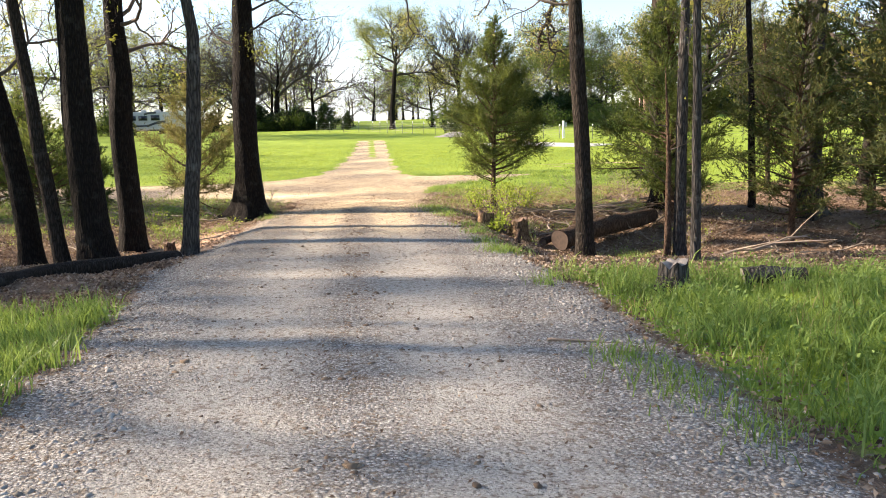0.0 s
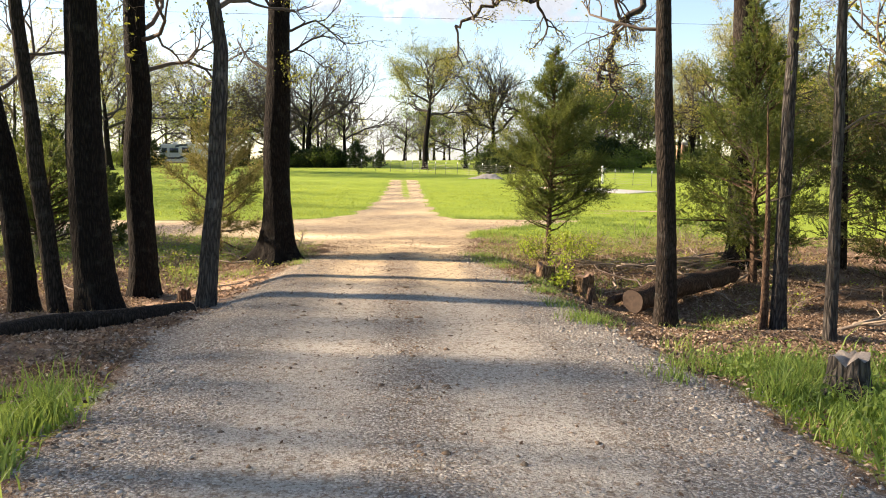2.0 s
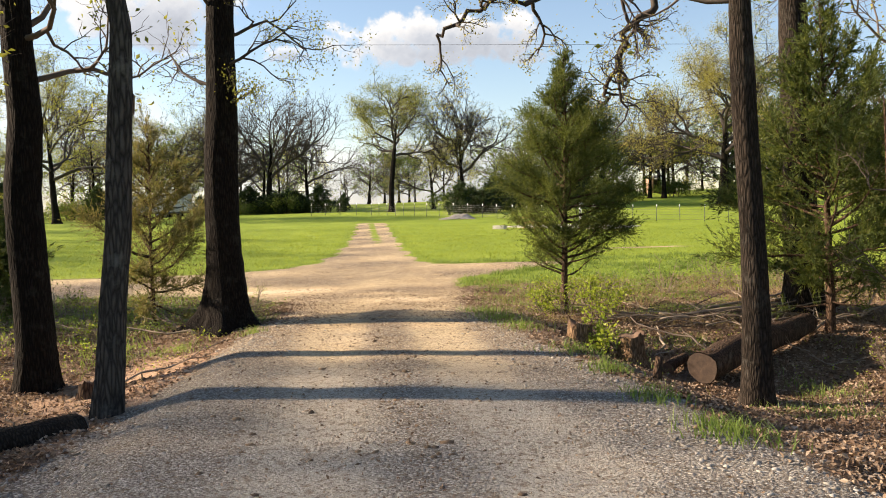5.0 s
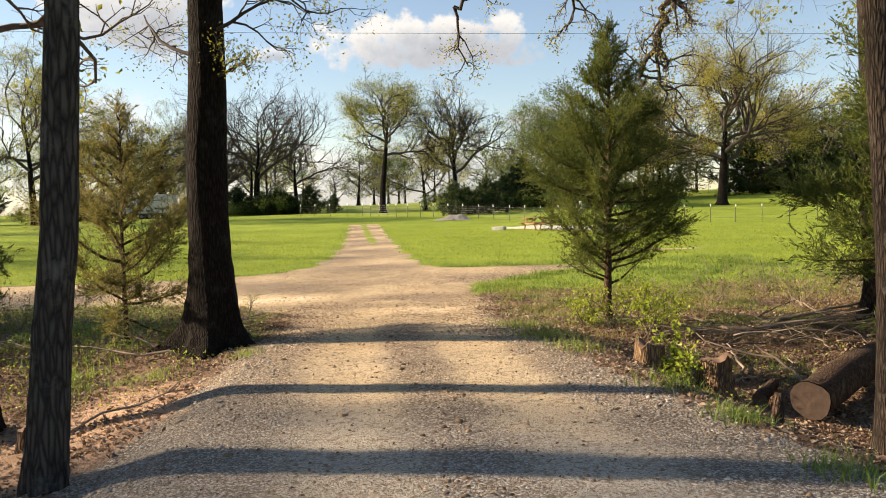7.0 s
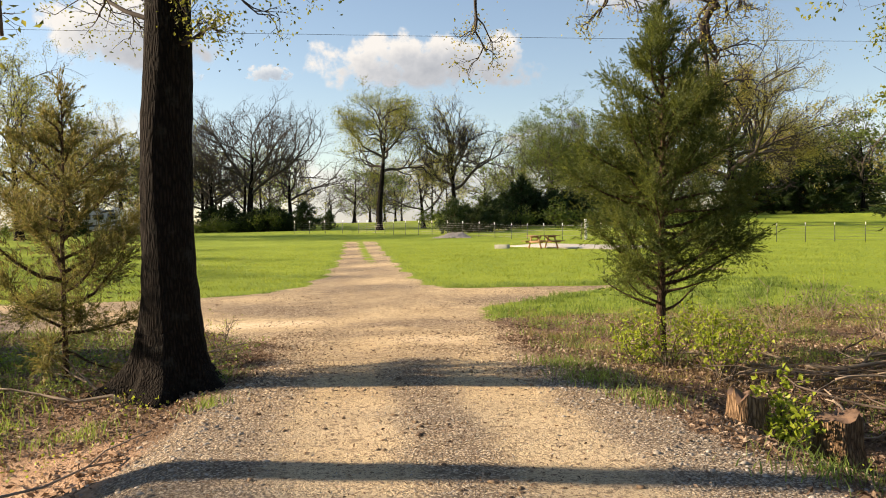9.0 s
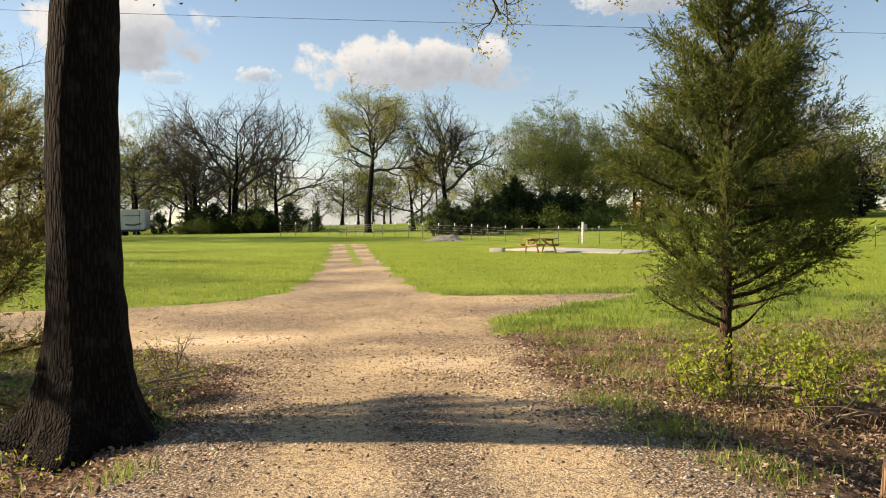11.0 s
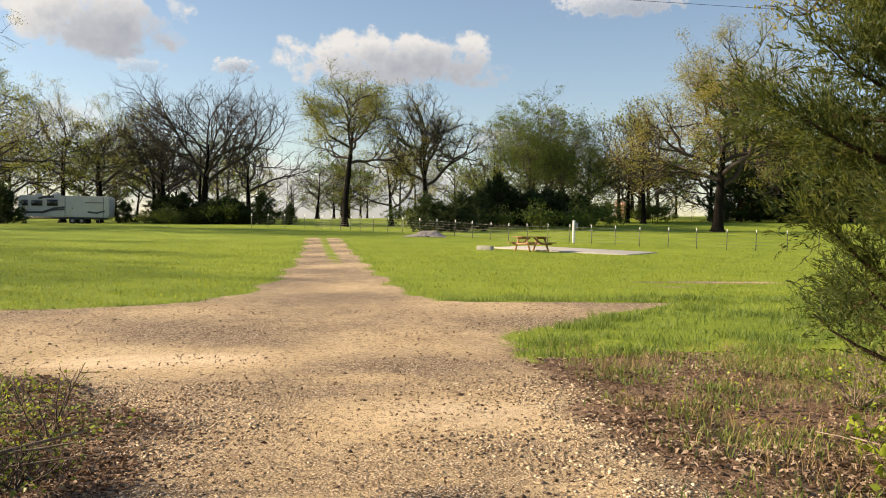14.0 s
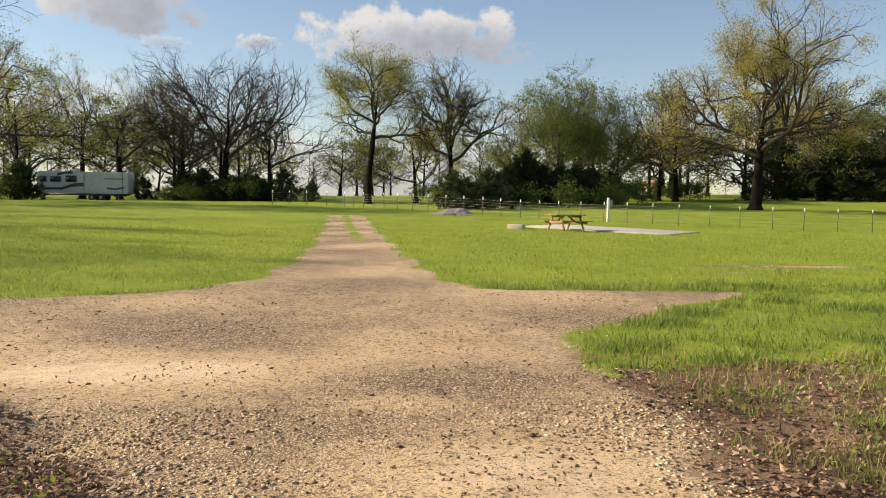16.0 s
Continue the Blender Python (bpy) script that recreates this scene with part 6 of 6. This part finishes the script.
def small_shed(name, label, at, w, d, tall, wall, roof, open_front, rz=0):
    ob = thing(name, (at[0], at[1], gz(*at)), label, "shed", rz=rz)
    t = 0.12
    for x in (-w / 2, w / 2 - t):
        p = Pile()
        p.box(x, x + t, -d / 2, d / 2, -0.2, tall)
        part("side_wall", p, wall, ob)
    p = Pile()
    p.box(-w / 2 + t, w / 2 - t, d / 2 - t, d / 2, -0.2, tall)
    part("back_wall", p, wall, ob)
    if not open_front:
        for x0, x1 in ((-w / 2 + t, -0.45), (0.45, w / 2 - t)):
            p = Pile()
            p.box(x0, x1, -d / 2, -d / 2 + t, -0.2, tall)
            part("front_wall", p, wall, ob)
        p = Pile()
        p.box(-0.45, 0.45, -d / 2 + 0.02, -d / 2 + 0.07, -0.1, tall - 0.3)
        part("door", p, MAT["dark_wood"], ob, "dark plank door")
    else:
        for x in np.linspace(-w / 2 + 0.2, w / 2 - 0.2, 4)[1:3]:
            p = Pile()
            p.box(x - 0.07, x + 0.07, -d / 2, -d / 2 + 0.14, -0.2, tall)
            part("post", p, MAT["dark_wood"], ob)
    r = Pile()
    V = [(-w / 2 - .25, -d / 2 - .3, tall), (w / 2 + .25, -d / 2 - .3, tall), (w / 2 + .25, 0, tall + .5), (-w / 2 - .25, 0, tall + .5), (-w / 2 - .25, d / 2 + .3, tall), (w / 2 + .25, d / 2 + .3, tall)]
    r.add(V + [(x, y, z + 0.06) for x, y, z in V], None, [(0, 3, 2, 1), (3, 4, 5, 2), (6, 7, 8, 9), (9, 8, 11, 10), (0, 1, 7, 6), (4, 10, 11, 5), (0, 6, 9, 3), (3, 9, 10, 4), (1, 2, 8, 7), (2, 5, 11, 8)])
    part("roof", r, roof, ob)
    return ob


small_shed("brick_hut", "small faded brick hut among trees", (46.7, 141.0), 2.0, 2.0, 2.3, MAT["brick"], MAT["tin"], False, 20)
small_shed("open_barn", "dark open-fronted pole barn under trees", (65.5, 128.0), 11.0, 6.0, 3.0, MAT["dark_wood"], MAT["tin"], True, -22)
small_shed("tin_shed", "pale narrow metal shed beside the barn", (57.5, 131.0), 2.2, 2.4, 2.6, MAT["white_paint"], MAT["tin"], False, -15)

# overhead wire
p = Pile()
ux = np.linspace(-140, 160, 41)
p.tube(np.stack([ux, 47 + 0.02 * ux, 9.2 + 0.00012 * ux * ux], -1), np.full(41, 0.0075), 4)
tagged(part("power_line", p, MAT["rubber"]), "thin dark power line high over the meadow", "power line", kind="structure")


# ---- clouds ----
def cloud_material(name, seed, body, dens):
    """A white cumulus sheet: ragged by noise, bright above, lilac-grey below."""
    m = bpy.data.materials.new(name)
    m.use_nodes = True
    nt = m.node_tree
    nt.nodes.remove(nt.nodes["Principled BSDF"])
    tc = nt.nodes.new("ShaderNodeTexCoord")
    sep = nt.nodes.new("ShaderNodeSeparateXYZ")
    nt.links.new(tc.outputs["Object"], sep.inputs[0])
    mp = nt.nodes.new("ShaderNodeMapping")
    mp.inputs["Location"].default_value = (seed * 3.7, seed * 1.9, 0)
    mp.inputs["Scale"].default_value = (body, 1.0, 1)
    nt.links.new(tc.outputs["Object"], mp.inputs[0])
    n1, n2 = grain(nt, mp.outputs[0], 1.5, 7, 0.56), grain(nt, mp.outputs[0], 4.5, 6, 0.6)
    X2 = arith(nt, "POWER", arith(nt, "ABSOLUTE", sep.outputs[0]), 2.2)
    yy = sep.outputs[1]
    Y2 = arith(nt, "POWER", arith(nt, "ABSOLUTE", arith(nt, "ADD", yy, 0.25)), 2.0)
    r2 = arith(nt, "ADD", X2, arith(nt, "MULTIPLY", Y2, 1.0))
    f = arith(nt, "ADD", arith(nt, "SUBTRACT", 0.62, r2), arith(nt, "MULTIPLY", arith(nt, "SUBTRACT", n1, 0.5), 2.1))
    f = arith(nt, "ADD", f, arith(nt, "MULTIPLY", arith(nt, "SUBTRACT", n2, 0.5), 0.45))
    # fades to nothing before the sheet's border
    ex = arith(nt, "MULTIPLY", arith(nt, "SUBTRACT", 1.0, arith(nt, "ABSOLUTE", sep.outputs[0])), 6.0)
    ey = arith(nt, "MULTIPLY", arith(nt, "SUBTRACT", 1.0, arith(nt, "ABSOLUTE", yy)), 6.0)
    rim = arith(nt, "MINIMUM", arith(nt, "MINIMUM", ex, ey), 1.0)
    mr = nt.nodes.new("ShaderNodeMapRange")
    mr.interpolation_type = "SMOOTHSTEP"
    mr.inputs["From Min"].default_value, mr.inputs["From Max"].default_value, mr.inputs["To Max"].default_value = 0.0, 0.42, dens
    nt.links.new(f, mr.inputs["Value"])
    alpha = arith(nt, "MULTIPLY", mr.outputs[0], arith(nt, "MAXIMUM", rim, 0.0))
    # sunlit top and left, grey base: shading painted into the glow
    tone = arith(nt, "ADD", arith(nt, "ADD", arith(nt, "MULTIPLY", yy, 0.42), arith(nt, "MULTIPLY", sep.outputs[0], -0.18)), arith(nt, "ADD", arith(nt, "MULTIPLY", n1, 0.9), arith(nt, "MULTIPLY", arith(nt, "SUBTRACT", 0.5, f), 0.62)))
    r = ramp(nt, [(0.02, (0.40, 0.46, 0.54)), (0.30, (0.60, 0.66, 0.73)), (0.56, (0.92, 0.95, 0.95))])
    nt.links.new(tone, r.inputs[0])
    em, tr, mx = nt.nodes.new("ShaderNodeEmission"), nt.nodes.new("ShaderNodeBsdfTransparent"), nt.nodes.new("ShaderNodeMixShader")
    em.inputs["Strength"].default_value = CLOUD
    nt.links.new(r.outputs[0], em.inputs["Color"])
    nt.links.new(alpha, mx.inputs[0])
    nt.links.new(tr.outputs[0], mx.inputs[1])
    nt.links.new(em.outputs[0], mx.inputs[2])
    nt.links.new(mx.outputs[0], nt.nodes["Material Output"].inputs["Surface"])
    return m


CLOUD = 0.42
CLOUDS = [  # azimuth right of the drive, elevation, width, height (degrees), density, seed
    (5.8, 11.9, 20.0, 5.2, 1.0, 1), (-12.8, 13.6, 13.5, 7.2, 1.0, 2), (-4.6, 10.6, 3.6, 1.5, 0.75, 3), (20.5, 15.0, 11.0, 2.6, 0.8, 4), (-10.4, 10.2, 4.0, 1.3, 0.4, 5),
    (-22.0, 5.0, 38.0, 13.0, 0.5, 6), (4.0, 3.2, 30.0, 9.0, 0.65, 7), (13.5, 6.3, 6.0, 2.4, 0.55, 8), (-40.0, 12.0, 26.0, 9.0, 0.5, 9), (34.0, 5.0, 36.0, 9.0, 0.4, 10),
]
for az, el, wd, hg, dens, seed in CLOUDS:
    R = 1500.0
    a, e = radians(az), radians(el)
    c = Vector((R * math.sin(a) * math.cos(e), R * math.cos(a) * math.cos(e), R * math.sin(e)))
    me = mesh_np("cloud", [(-1, -1, 0), (1, -1, 0), (1, 1, 0), (-1, 1, 0)], [[(0, 1, 2, 3)]])
    me.materials.append(cloud_material("cloud", seed, wd / hg, dens))
    ob = new("cloud_backdrop", me)
    ob.matrix_basis = look(c, (0, 0, 1)) @ Matrix.Rotation(math.pi, 4, "Y") @ Matrix.Diagonal((R * math.tan(radians(wd / 2)), R * math.tan(radians(hg / 2)), 1, 1))
    tagged(ob, "soft white cumulus cloud with a grey base", "cloud", kind="structure")
